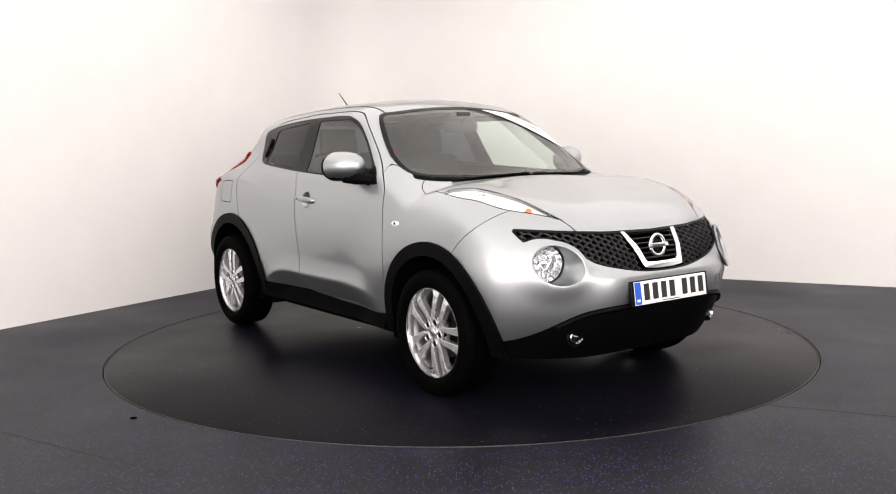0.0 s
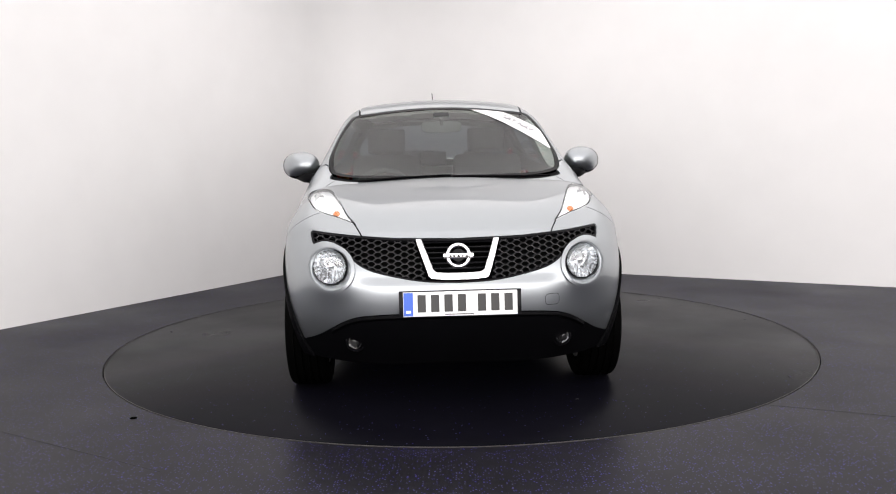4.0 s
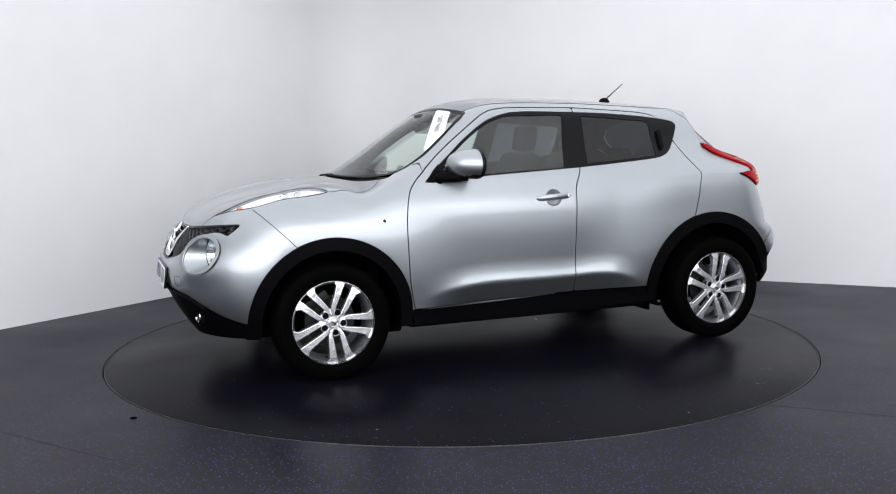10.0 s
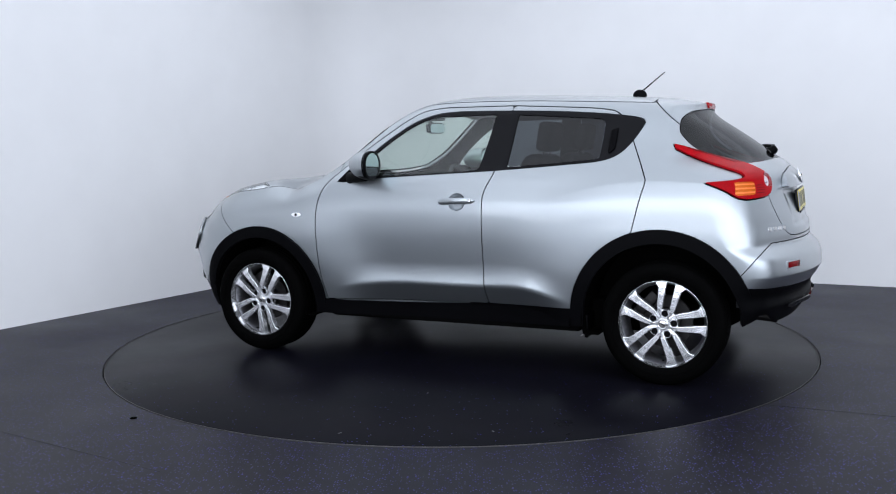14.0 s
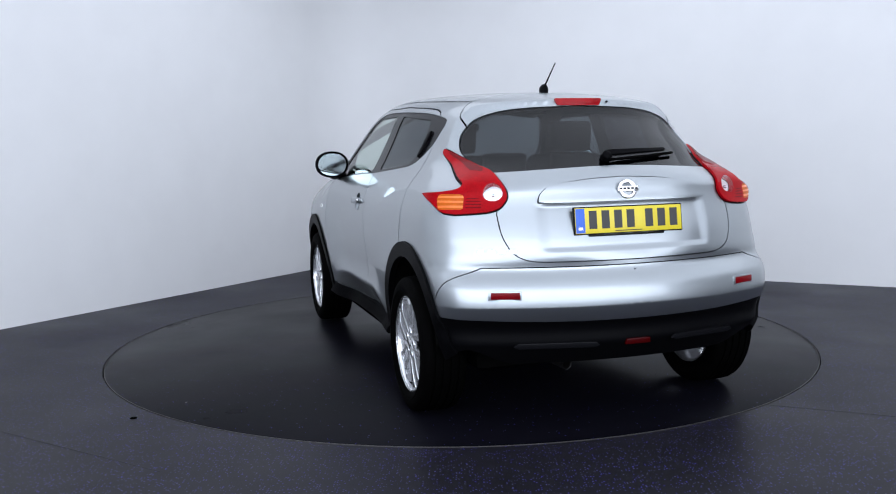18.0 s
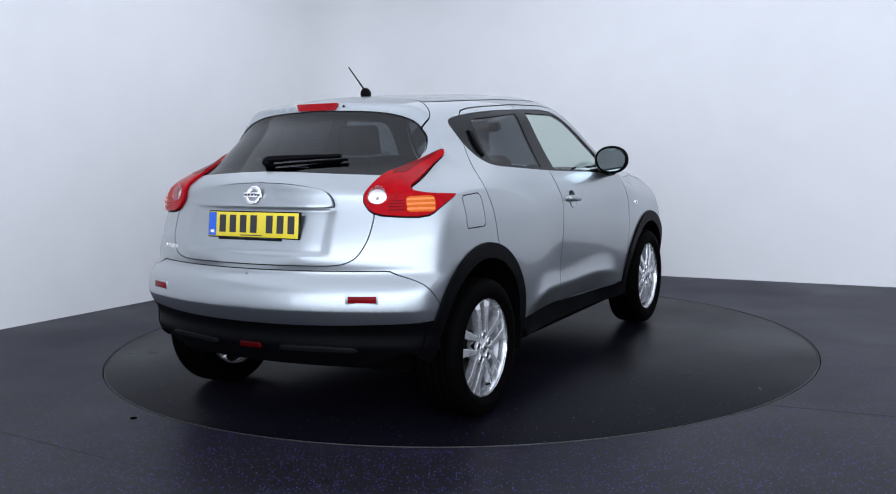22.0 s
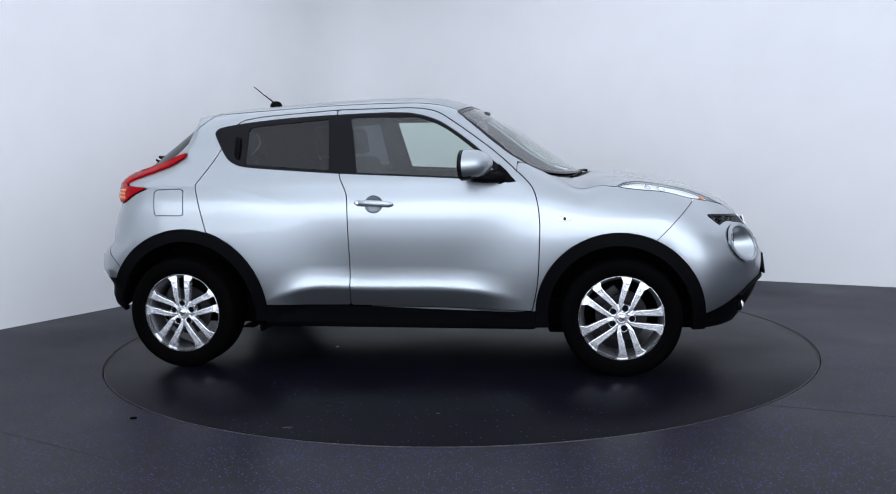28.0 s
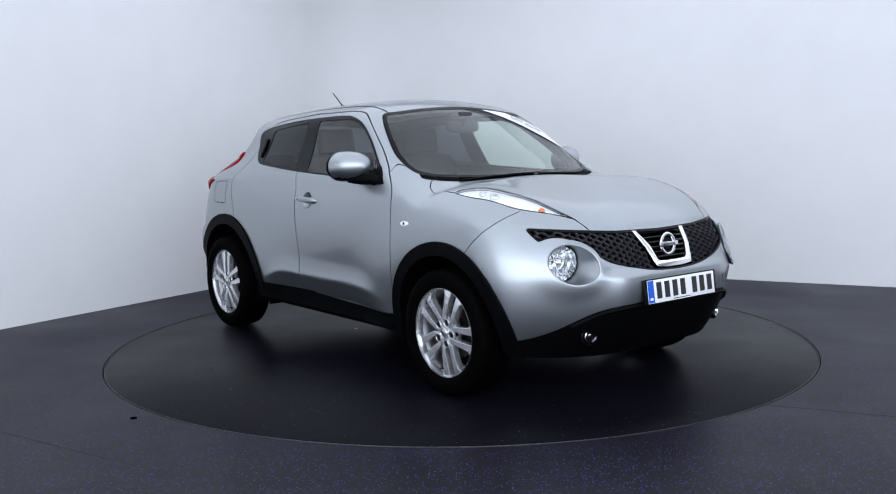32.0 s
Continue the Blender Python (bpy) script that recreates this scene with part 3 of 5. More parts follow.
# glazing
dlo, whole = whole.cut(both_of(inside(DLO), along(1, 0.4, -1)), 0.002)
pane_f, dlo = dlo.cut(inside(GLASS_F), 0.003)
pane_r, dlo = dlo.cut(inside(GLASS_R), 0.003)
SCREEN = np.vstack([[(1.045, -0.2), (1.045, 0.0)], curve([(1.03, 0.21), (0.985, 0.39), (0.925, 0.535), (0.865, 0.625), (0.815, 0.668)], 5), curve([(0.765, 0.680), (0.65, 0.678), (0.50, 0.632), (0.40, 0.588)], 4),
                    curve([(0.350, 0.555), (0.342, 0.525), (0.352, 0.4), (0.360, 0.2), (0.362, 0.0)], 4), [(0.362, -0.2)]])
screen, whole = whole.cut(both_of(inside(SCREEN, (0, 1)), along(2, 0.9, -1)), 0.006)
COWL = np.vstack([[(1.088, -0.2), (1.088, 0.0)], curve([(1.074, 0.21), (1.03, 0.39), (0.972, 0.535), (0.91, 0.635), (0.875, 0.67)], 5), [(0.83, 0.655), (0.7, 0.3), (0.7, -0.2)]])
cowl, whole = whole.cut(both_of(inside(COWL, (0, 1)), along(2, 0.9, -1)), 0.004)
def tail_lamp_field(pts):
    """An outline drawn round the rear corner: degrees from straight back, and height."""
    f = inside(np.array([(radians(a) * 0.85, z) for a, z in pts]), (0, 1))
    return lambda V: np.where(V[:, 0] < -1.05, f(np.stack([np.arctan2(V[:, 1], -(V[:, 0] + 1.0)) * 0.85, V[:, 2]], -1)), 1.0)


TAIL_LAMP = np.vstack([curve([(67.0, 1.256), (62.5, 1.241), (55, 1.208), (47.4, 1.174), (42, 1.152), (38.1, 1.118), (35.4, 1.078), (34.7, 1.043), (35.3, 1.015), (36.8, 0.988), (39.5, 0.973)], 4),
                       [(44, 0.967), (48.2, 0.964), (51, 0.970)], curve([(52.5, 0.981), (55.7, 1.015), (60.5, 1.052)], 4), [(60, 1.058)], curve([(56, 1.062), (51, 1.069), (48.0, 1.078), (47.8, 1.092), (49.5, 1.106)], 4),
                       curve([(53.6, 1.135), (60.9, 1.186), (66.4, 1.224)], 4)])
tail_lamp, whole = whole.cut(tail_lamp_field(TAIL_LAMP), 0.004)
BACKLIGHT = np.vstack([[(-0.2, 1.170), (0.0, 1.170)], curve([(0.17, 1.166), (0.33, 1.158), (0.50, 1.149), (0.553, 1.146)], 4), curve([(0.592, 1.19), (0.606, 1.24), (0.588, 1.30), (0.556, 1.345), (0.515, 1.383), (0.46, 1.408), (0.38, 1.428), (0.25, 1.441), (0.0, 1.450)], 4), [(-0.2, 1.450)]])
backlight, whole = whole.cut(both_of(inside(BACKLIGHT, (1, 2)), along(0, -1.2)), 0.004)


WING_LAMP = np.vstack([curve([(1.838, 0.474), (1.755, 0.522), (1.66, 0.552), (1.567, 0.578), (1.45, 0.606), (1.37, 0.634)], 4), curve([(1.31, 0.682), (1.245, 0.744), (1.385, 0.744), (1.50, 0.722), (1.60, 0.688), (1.68, 0.634), (1.77, 0.548)], 4)])
wing_lamp, whole = whole.cut(both_of(inside(WING_LAMP, (0, 1)), along(2, 0.8, -1)), 0.004)
LAMP_C = (0.607, 0.703)


def disc(c, ry, rz):
    return lambda V: np.where(V[:, 0] > 1.2, (np.hypot((V[:, 1] - c[0]) / ry, (V[:, 2] - c[1]) / rz) - 1) * min(ry, rz), 1.0)


_, whole = whole.cut(disc((0.592, 0.706), 0.099, 0.094))
bezel, whole = whole.cut(disc((0.590, 0.707), 0.113, 0.106))
GRILLE = np.vstack([[(-0.2, 0.838), (0.0, 0.838), (0.3, 0.845), (0.45, 0.855), (0.60, 0.866), (0.695, 0.873), (0.702, 0.86), (0.692, 0.825)],
                    curve([(0.685, 0.812), (0.64, 0.828), (0.585, 0.825), (0.53, 0.795), (0.47, 0.735), (0.40, 0.700), (0.28, 0.672), (0.15, 0.652), (0.0, 0.646)], 4), [(-0.2, 0.646)]])
grille_field = both_of(inside(GRILLE, (1, 2)), along(0, 1.4, -1))
grille_hole, whole = whole.cut(grille_field, 0.002)
# painted panels
BONNET = np.vstack([[(2.3, -0.2), (2.3, 0.41), (1.97, 0.420)], curve([(1.90, 0.445), (1.840, 0.478), (1.755, 0.526), (1.66, 0.556), (1.567, 0.582), (1.45, 0.610), (1.37, 0.638), (1.312, 0.684), (1.245, 0.744), (1.16, 0.736), (1.08, 0.722), (1.02, 0.708), (0.965, 0.684), (0.925, 0.645)], 5), [(0.89, 0.58), (0.87, 0.3), (0.87, -0.2)]])
bonnet, whole = whole.cut(both_of(inside(BONNET, (0, 1)), along(2, 0.836, -1), along(0, 0.88, -1)), 0.005)
bumper_f, whole = whole.cut(both_of(any_of(line2((0, 2), (1.425, 0.72), (1.66, 0.96)), along(0, 1.72, -1)), along(0, 1.4, -1)), 0.004)
door_f, whole = whole.cut(both_of(inside(DOOR_F), along(1, 0.35, -1)), 0.006)
CUP = (-0.098, 0.951)
_, door_f = door_f.cut(lambda V: (np.hypot((V[:, 0] - CUP[0]) / 0.052, (V[:, 2] - CUP[1]) / 0.050) - 1) * 0.05)
door_r, whole = whole.cut(both_of(inside(DOOR_R), along(1, 0.35, -1), lambda V: -arch(ARCH_R, 0.482)(V)), 0.006)
wing, whole = whole.cut(both_of(along(0, 0.70, -1), any_of(line2((0, 2), (0.60, 1.20), (0.735, 1.165)), along(2, 1.16))), 0.004)
bumper_r, whole = whole.cut(both_of(along(0, -1.4), any_of(both_of(line2((0, 2), (-1.775, 0.742), (-1.60, 0.530)), along(2, 0.742)), along(2, 0.52))), 0.005)
SPOILER = both_of(line2((0, 2), (-1.11, 1.52), (-1.305, 1.345)), along(2, 1.345, -1), along(0, -1.13))
spoiler, whole = whole.cut(SPOILER, 0.005)
GATE = np.vstack([[(-0.2, 0.762), (0.0, 0.762)], curve([(0.40, 0.764), (0.47, 0.772), (0.525, 0.80), (0.556, 0.85), (0.57, 0.90), (0.575, 0.97)], 4), [(0.56, 1.02), (0.54, 1.06)], curve([(0.55, 1.10), (0.565, 1.14), (0.597, 1.191)], 3),
                  [(0.597, 1.25), (-0.2, 1.25)]])
gate, whole = whole.cut(both_of(inside(GATE, (1, 2)), along(0, -1.13)), 0.005)
GARNISH = np.vstack([[(-0.2, 1.013), (0.0, 1.013), (0.404, 1.013)], curve([(0.400, 1.030), (0.386, 1.056), (0.352, 1.080), (0.289, 1.096), (0.16, 1.112), (0.0, 1.119)], 5), [(-0.2, 1.119)]])
garnish, gate = gate.cut(both_of(inside(GARNISH, (1, 2)), along(0, -1.13)), 0.0035)
ROOF = np.vstack([[(0.376, -0.2), (0.376, 0.0), (0.374, 0.2), (0.366, 0.4), (0.356, 0.51)], curve([(0.1, 0.515), (-0.3, 0.52), (-0.7, 0.51), (-1.0, 0.49), (-1.14, 0.47)], 3), [(-1.14, -0.2)]])
roof, whole = whole.cut(both_of(inside(ROOF, (0, 1)), along(2, 1.35, -1)), 0.011)
FLAP = np.array([(-1.232, 0.905), (-1.24, 0.895), (-1.40, 0.897), (-1.412, 0.91), (-1.415, 1.03), (-1.40, 1.045), (-1.255, 1.05), (-1.235, 1.035)])
flap, side_right = whole.cut(both_of(inside(FLAP), along(1, 0.4, -1)), 0.005)

doors = {}
for side in (1, -1):
    door = skin("front_door", [door_f], PAINT, car, side=side)
    doors[side] = door
    skin("rear_door", [door_r], PAINT, car, side=side)
    skin("front_wing", [wing], PAINT, car, side=side)
    skin("body_side", [whole if side == 1 else side_right], PAINT, car, side=side)
    skin("wheel_arch_trim", [clad_f], PLASTIC, car, "black textured plastic arch trim", lift=0.012, edge=0.03, side=side)
    skin("wheel_arch_trim", [clad_r], PLASTIC, car, "black textured plastic arch trim", lift=0.012, edge=0.03, side=side)
    skin("sill_skirt", [skirt], PLASTIC, car, "black plastic sill skirt", lift=0.0, edge=0.03, side=side, bulge=lambda V: 0.036 * bell(V[:, 2], 0.293, 0.028))
    skin("window_surround", [dlo], GLOSSY, car, "gloss black window surround and pillar", lift=-0.003, side=side)
    skin("front_door_glass", [pane_f], CLEAR, car, "clear green-tinted door glass", lift=-0.006, edge=0, side=side)
    skin("rear_door_glass", [pane_r], PRIVACY, car, "dark privacy glass", lift=-0.006, edge=0, side=side)
    skin("lamp_bezel", [bezel], PAINT, car, lift=0.001, edge=0.006, side=side, bulge=lambda V: 0.018 * bell(np.hypot((V[:, 1] - 0.591) / 1.06, V[:, 2] - 0.7065), 0.1005, 0.0095))
skin("fuel_flap", [flap], PAINT, car, side=-1)
skin("bonnet", [bonnet], PAINT, car, both=True)
skin("front_bumper", [bumper_f], PAINT, car, both=True)
skin("roof", [roof], PAINT, car, both=True)
skin("tailgate", [gate], PAINT, car, both=True)
skin("roof_spoiler", [spoiler], PAINT, car, both=True)
skin("rear_bumper", [bumper_r], PAINT, car, both=True)
skin("front_valance", [valance_f], PLASTIC, car, "black plastic lower bumper", both=True)
skin("rear_valance", [valance_r], PLASTIC, car, "black plastic lower bumper", both=True)
windscreen = skin("windscreen", [screen], CLEAR, car, "clear green-tinted windscreen", lift=-0.004, edge=0, both=True)
band, _ = screen.cut(both_of(shrink(inside(SCREEN, (0, 1)), 0.022), line2((0, 1), (0.370, 0.385), (0.507, 0.625)), line2((0, 1), (0.645, 0.640), (0.405, 0.220))))
screen_edge, _ = screen.cut(lambda V: -(inside(SCREEN, (0, 1))(V) + 0.024))
skin("screen_border", [screen_edge], GLOSSY, windscreen, "black printed glass border", lift=-0.002, edge=0, both=True)
skin("sticker_band", [band], PAPER, windscreen, "white paper sash", lift=0.001, edge=0)
skin("cowl", [cowl], PLASTIC, car, "black plastic scuttle panel", lift=-0.012, both=True)
skin("rear_window", [backlight], PRIVACY, car, "dark privacy rear glass", lift=-0.004, edge=0, both=True)
# inner shell: the dark hollow behind gaps, lamps and grille, open at the glass
_, core = under.cut(any_of(both_of(inside(DLO), along(1, 0.4, -1)), both_of(inside(SCREEN, (0, 1)), along(2, 0.9, -1)), both_of(inside(BACKLIGHT, (1, 2)), along(0, -1.2))))
_, core = core.cut(any_of(grille_field, disc(LAMP_C, 0.112, 0.116), tail_lamp_field(TAIL_LAMP), both_of(inside(WING_LAMP, (0, 1)), along(2, 0.8, -1))))
_, core = core.cut(both_of(lambda V: (np.hypot((V[:, 0] - CUP[0]) / 0.066, (V[:, 2] - CUP[1]) / 0.050) - 1) * 0.05, along(1, 0.4, -1)))
skin("inner_shell", [core], DARK, car, "black inner body shell", lift=-0.018, edge=0, both=True)


# ---- fittings on the car's skin ----
def on_side(x, z, side=1):
    """A point on the flank and the way out from it."""
    p = cast(np.array([[x, 0.0, z]]), np.array([[0.0, 1.0, 0.0]]))
    n = gradient(p)
    return Vector((p[0][0], p[0][1] * side, p[0][2])), Vector((n[0][0], n[0][1] * side, n[0][2]))


def on_nose(y, z):
    return float(cast(np.array([[1.3, abs(y), z]]), np.array([[1.0, 0.0, 0.0]]))[0][0])


def on_tail(y, z):
    return float(cast(np.array([[-1.0, abs(y), z]]), np.array([[-1.0, 0.0, 0.0]]))[0][0])


def on_top(x, y):
    return float(cast(np.array([[x, abs(y), 0.75]]), np.array([[0.0, 0.0, 1.0]]))[0][2])


def facing(p, out, up=(0, 0, 1)):
    """A pose at p whose x axis points out and whose z axis is as near to up as can be."""
    x = Vector(out).normalized()
    y = Vector(up).cross(x).normalized()
    z = x.cross(y)
    return Matrix(((x.x, y.x, z.x, p[0]), (x.y, y.y, z.y, p[1]), (x.z, y.z, z.z, p[2]), (0, 0, 0, 1)))


def oval(n, a, b, power=2.0):
    out = []
    for k in range(n):
        t = 2 * math.pi * k / n
        c, s = math.cos(t), math.sin(t)
        out.append((math.copysign(abs(c) ** (2 / power), c) * a, math.copysign(abs(s) ** (2 / power), s) * b))
    return out


def slab(outline, m, a0, a1, bevel=0.0, bm=None):
    """A flat plate with the outline in the pose's y and z, from a0 to a1 along its x."""
    return prism(outline, a0, a1, lambda u, v, a: m @ Vector((a, u, v)), bm, bevel)


# wheels: turned about the local x axis, which points out of the car
def wheel_set():
    rim = lathe([(0.05, 0.2215), (0.072, 0.2225), (0.080, 0.226), (0.086, 0.231), (0.092, 0.231), (0.093, 0.2275), (0.082, 0.2235), (0.066, 0.2205), (0.050, 0.2195)], 72)
    wheel = part("wheel", rim, ALLOY, car, "silver alloy wheel with five twin spokes")
    part("barrel", lathe([(0.052, 0.2195), (0.03, 0.204), (-0.06, 0.202), (-0.09, 0.214), (-0.09, 0.222)], 72), BARREL, wheel, "dull silver inner wheel barrel")
    tread = [(0.088, 0.224), (0.094, 0.230), (0.100, 0.238), (0.106, 0.256), (0.1085, 0.275), (0.107, 0.292), (0.101, 0.308), (0.092, 0.318), (0.082, 0.3225)]
    grooves = []
    for mid in (0.056, 0.019):
        grooves += [(mid + 0.006, 0.3245), (mid + 0.004, 0.3170), (mid - 0.004, 0.3170), (mid - 0.006, 0.3248)]
    prof = tread + grooves
    prof = prof + [(-a, r) for a, r in reversed(prof)]
    tyre = lathe(prof, 96)
    lathe([(0.1075, 0.262), (0.1098, 0.263), (0.1098, 0.266), (0.1085, 0.267)], 96, bm=tyre)
    part("tyre", tyre, RUBBER, wheel, "black road tyre")
    # one half of a twin spoke: (radius, offset) outline and its mirror
    edge = [(0.034, 0.003), (0.040, 0.013), (0.049, 0.0175), (0.066, 0.0190), (0.10, 0.0200), (0.15, 0.0210), (0.19, 0.0222), (0.2225, 0.023), (0.2205, 0.088), (0.213, 0.090), (0.203, 0.077), (0.186, 0.061), (0.15, 0.0545), (0.10, 0.0490), (0.075, 0.0445), (0.060, 0.039), (0.045, 0.030), (0.034, 0.022)]

    def height(r):
        return float(np.interp(r, [0.03, 0.06, 0.12, 0.18, 0.215], [0.080, 0.083, 0.085, 0.084, 0.078]))
    for s in (1, -1):
        bm = bmesh.new()
        face = [(r, o * s) for r, o in (edge if s == 1 else edge[::-1])]
        hi = [bm.verts.new((height(r), o, r)) for r, o in face]
        lo = [bm.verts.new((height(r) - 0.034, o, r)) for r, o in face]
        bm.faces.new(hi)
        k = len(hi)
        for i in range(k):
            bm.faces.new((hi[i], lo[i], lo[(i + 1) % k], hi[(i + 1) % k]))
        bmesh.ops.recalc_face_normals(bm, faces=bm.faces)
        up = [e for e in bm.edges if len(e.link_faces) == 2 and all(v.co.x > height(v.co.z) - 0.001 for v in e.verts)]
        bmesh.ops.bevel(bm, geom=up, offset=0.003, segments=2, profile=0.6, affect="EDGES")
        bmesh.ops.triangulate(bm, faces=[f for f in bm.faces if len(f.verts) > 4])
        first = part("spoke", bm, ALLOY, wheel, smooth=False)
        for j in range(5):
            ob = first if j == 0 else new("spoke", first.data)
            ob.parent = wheel
            ob.matrix_basis = pose(0, 0, 0, 72 * j + 12, 0, 0)
    part("hub", lathe([(0.03, 0.075), (0.056, 0.074), (0.060, 0.066), (0.064, 0.042), (0.078, 0.036), (0.078, 0.001)], 40), ALLOY, wheel)
    part("centre_cap", lathe([(0.078, 0.029), (0.088, 0.028), (0.091, 0.024), (0.0885, 0.020), (0.0905, 0.012), (0.091, 0.001)], 32), SATIN, wheel, "satin metal centre cap")
    cap = box(0.0905, 0.0925, -0.016, 0.016, -0.0035, 0.0035)
    part("cap_emblem", cap, IRON, wheel)
    nut = lathe([(0.055, 0.0100), (0.076, 0.0100), (0.080, 0.006), (0.080, 0.001)], 6)
    nut0 = part("wheel_nut", nut, GLOSSY, wheel, "dark steel wheel nut", smooth=False)
    seat0 = part("nut_seat", lathe([(0.05, 0.0180), (0.0765, 0.0180), (0.0765, 0.0165), (0.0645, 0.0150), (0.0640, 0.001)], 20), GLOSSY, wheel)
    ring0 = part("nut_ring", lathe([(0.070, 0.0205), (0.084, 0.0200), (0.0862, 0.0185), (0.0845, 0.0170), (0.074, 0.0165)], 24), ALLOY, wheel, "bright ring round the nut")
    for j in range(5):
        for first in (nut0, seat0, ring0):
            ob = first if j == 0 else new(first.name.split(".")[0], first.data)
            ob.parent = wheel
            ob.matrix_basis = pose(0, 0, 0, 72 * j + 12, 0, 0) @ pose(0, 0, 0.0572)
    part("brake_disc", lathe([(0.020, 0.001), (0.020, 0.075), (0.0, 0.078), (0.0, 0.140), (-0.022, 0.140), (-0.022, 0.07)], 48), IRON, wheel, "grey iron brake disc")
    part("brake_caliper", box(-0.05, 0.024, -0.075, 0.075, 0.105, 0.165, 0.012), IRON, wheel, "dark iron brake caliper").matrix_basis = pose(0, 0, 0, 70, 0, 0)
    part("valve", tube([(0.066, 0.0, -0.196), (0.088, 0.0, -0.190)], 0.004, 8), RUBBER, wheel).matrix_basis = pose(0, 0, 0, 24, 0, 0)
    return wheel


WHEEL_Y = 0.762
first_wheel = wheel_set()
first_wheel.matrix_basis = pose(1.265, WHEEL_Y, 0.325, 0, 0, 90) @ pose(0, 0, 0, -37, 0, 0)
for wx, ws, spin in ((-1.265, 1, -23), (1.265, -1, -33), (-1.265, -1, -10)):
    copy_thing(first_wheel, pose(wx, ws * WHEEL_Y, 0.325, 0, 0, 90 * ws) @ pose(0, 0, 0, spin, 0, 0))
for wc, wr, a0, a1 in ((ARCH_F, 0.392, 10, 225), (ARCH_R, 0.417, -40, 172)):
    for s in (1, -1):
        bm = bmesh.new()
        prev = None
        for k in range(41):
            t = radians(a0 + (a1 - a0) * k / 40)
            x, z = wc[0] + wr * math.cos(t), max(wc[1] + wr * math.sin(t), 0.24)
            row = [bm.verts.new((x, s * y, z)) for y in (0.38, 0.60, 0.83)]
            if prev:
                bm.faces.new((prev[0], row[0], row[1], prev[1]))
                bm.faces.new((prev[1], row[1], row[2], prev[2]))
            prev = row
        part("arch_liner", bm, DARK, car, "black wheel arch liner")

# main lamps, grille, emblem and plates at the nose
for s in (1, -1):
    at = facing((1.858, 0.605 * s, 0.709), (0.955, 0.29 * s, 0.0))
    lampbody = part("headlamp", lathe([(0.0, 0.083), (-0.006, 0.080), (-0.03, 0.066), (-0.055, 0.042), (-0.066, 0.020), (-0.068, 0.001)], 22, at), BOWL, car, "round chrome headlamp behind a clear lens", smooth=False)
    part("lens", lathe([(-0.004, 0.0845), (0.004, 0.078), (0.014, 0.055), (0.020, 0.028), (0.022, 0.001)], 40, at), LENS, lampbody, "clear curved lamp lens")
    part("lamp_ring", lathe([(-0.012, 0.0885), (0.002, 0.0875), (0.003, 0.085), (-0.008, 0.082)], 48, at), GLOSSY, lampbody, "thin black ring round the lens")
    # silver funnel from the body's opening down to the lens
    funnel = bmesh.new()
    rows = []
    for k in range(64):
        a = 2 * math.pi * k / 64
        oy, oz = 0.592 + 0.0995 * math.cos(a), 0.706 + 0.0945 * math.sin(a)
        o = Vector((on_nose(oy, oz), oy * s, oz))
        q = at @ Vector((-0.006, 0.0875 * math.cos(a) * s, 0.0875 * math.sin(a)))
        rows.append([funnel.verts.new(o.lerp(q, u) + Vector((0.012 * math.sin(math.pi * u) * (1 - u), 0, 0))) for u in (0.0, 0.12, 0.3, 0.55, 0.8, 1.0)])
    for k in range(64):
        p, q = rows[k], rows[(k + 1) % 64]
        for j in range(5):
            funnel.faces.new((p[j], p[j + 1], q[j + 1], q[j]) if s == 1 else (p[j], q[j], q[j + 1], p[j + 1]))
    rim = []
    for k in range(65):
        a = 2 * math.pi * k / 64
        oy, oz = 0.592 + 0.1005 * math.cos(a), 0.706 + 0.0955 * math.sin(a)
        rim.append((on_nose(oy, oz) + 0.004, oy * s, oz))
    part("opening_rim", tube(rim, 0.0068, 10), PAINT, lampbody, "rounded silver rim of the lamp opening")
    part("lamp_funnel", funnel, PAINT, lampbody, "silver funnel round the lamp")
    part("bulb_shield", lathe([(-0.06, 0.007), (-0.030, 0.009), (-0.026, 0.017), (-0.020, 0.018), (-0.016, 0.013), (-0.015, 0.001)], 20, at), SATIN, lampbody)
    bm = bmesh.new()
    for k in range(-3, 4):
        y = k * 0.020
        h = math.sqrt(max(0.076 ** 2 - y * y, 0)) * 0.92
        slab([(y - 0.0012, -h), (y + 0.0012, -h), (y + 0.0012, -0.024), (y - 0.0012, -0.024)], at, -0.020, -0.010, bm=bm)
    part("reflector_ribs", bm, CHROME, lampbody, smooth=False)
    fx = on_nose(0.49, 0.36)
    at = facing((fx - 0.007, 0.49 * s, 0.358), (0.95, 0.25 * s, 0.0)) @ Matrix.Diagonal((1, 0.82, 0.82, 1))
    fog = part("fog_lamp", lathe([(-0.02, 0.040), (0.006, 0.040), (0.010, 0.036), (0.004, 0.032), (-0.006, 0.030), (-0.02, 0.018), (-0.024, 0.001)], 32, at), CHROME, car, "small round chrome fog lamp")
    part("lens", lathe([(0.004, 0.033), (0.009, 0.020), (0.011, 0.001)], 24, at), LENS, fog)
    part("bulb", lathe([(-0.02, 0.008), (-0.004, 0.010), (0.0, 0.001)], 16, at), SATIN, fog)
    part("housing", lathe([(-0.05, 0.060), (0.000, 0.058), (0.004, 0.052), (-0.010, 0.044), (-0.03, 0.042)], 32, at), GLOSSY, fog)

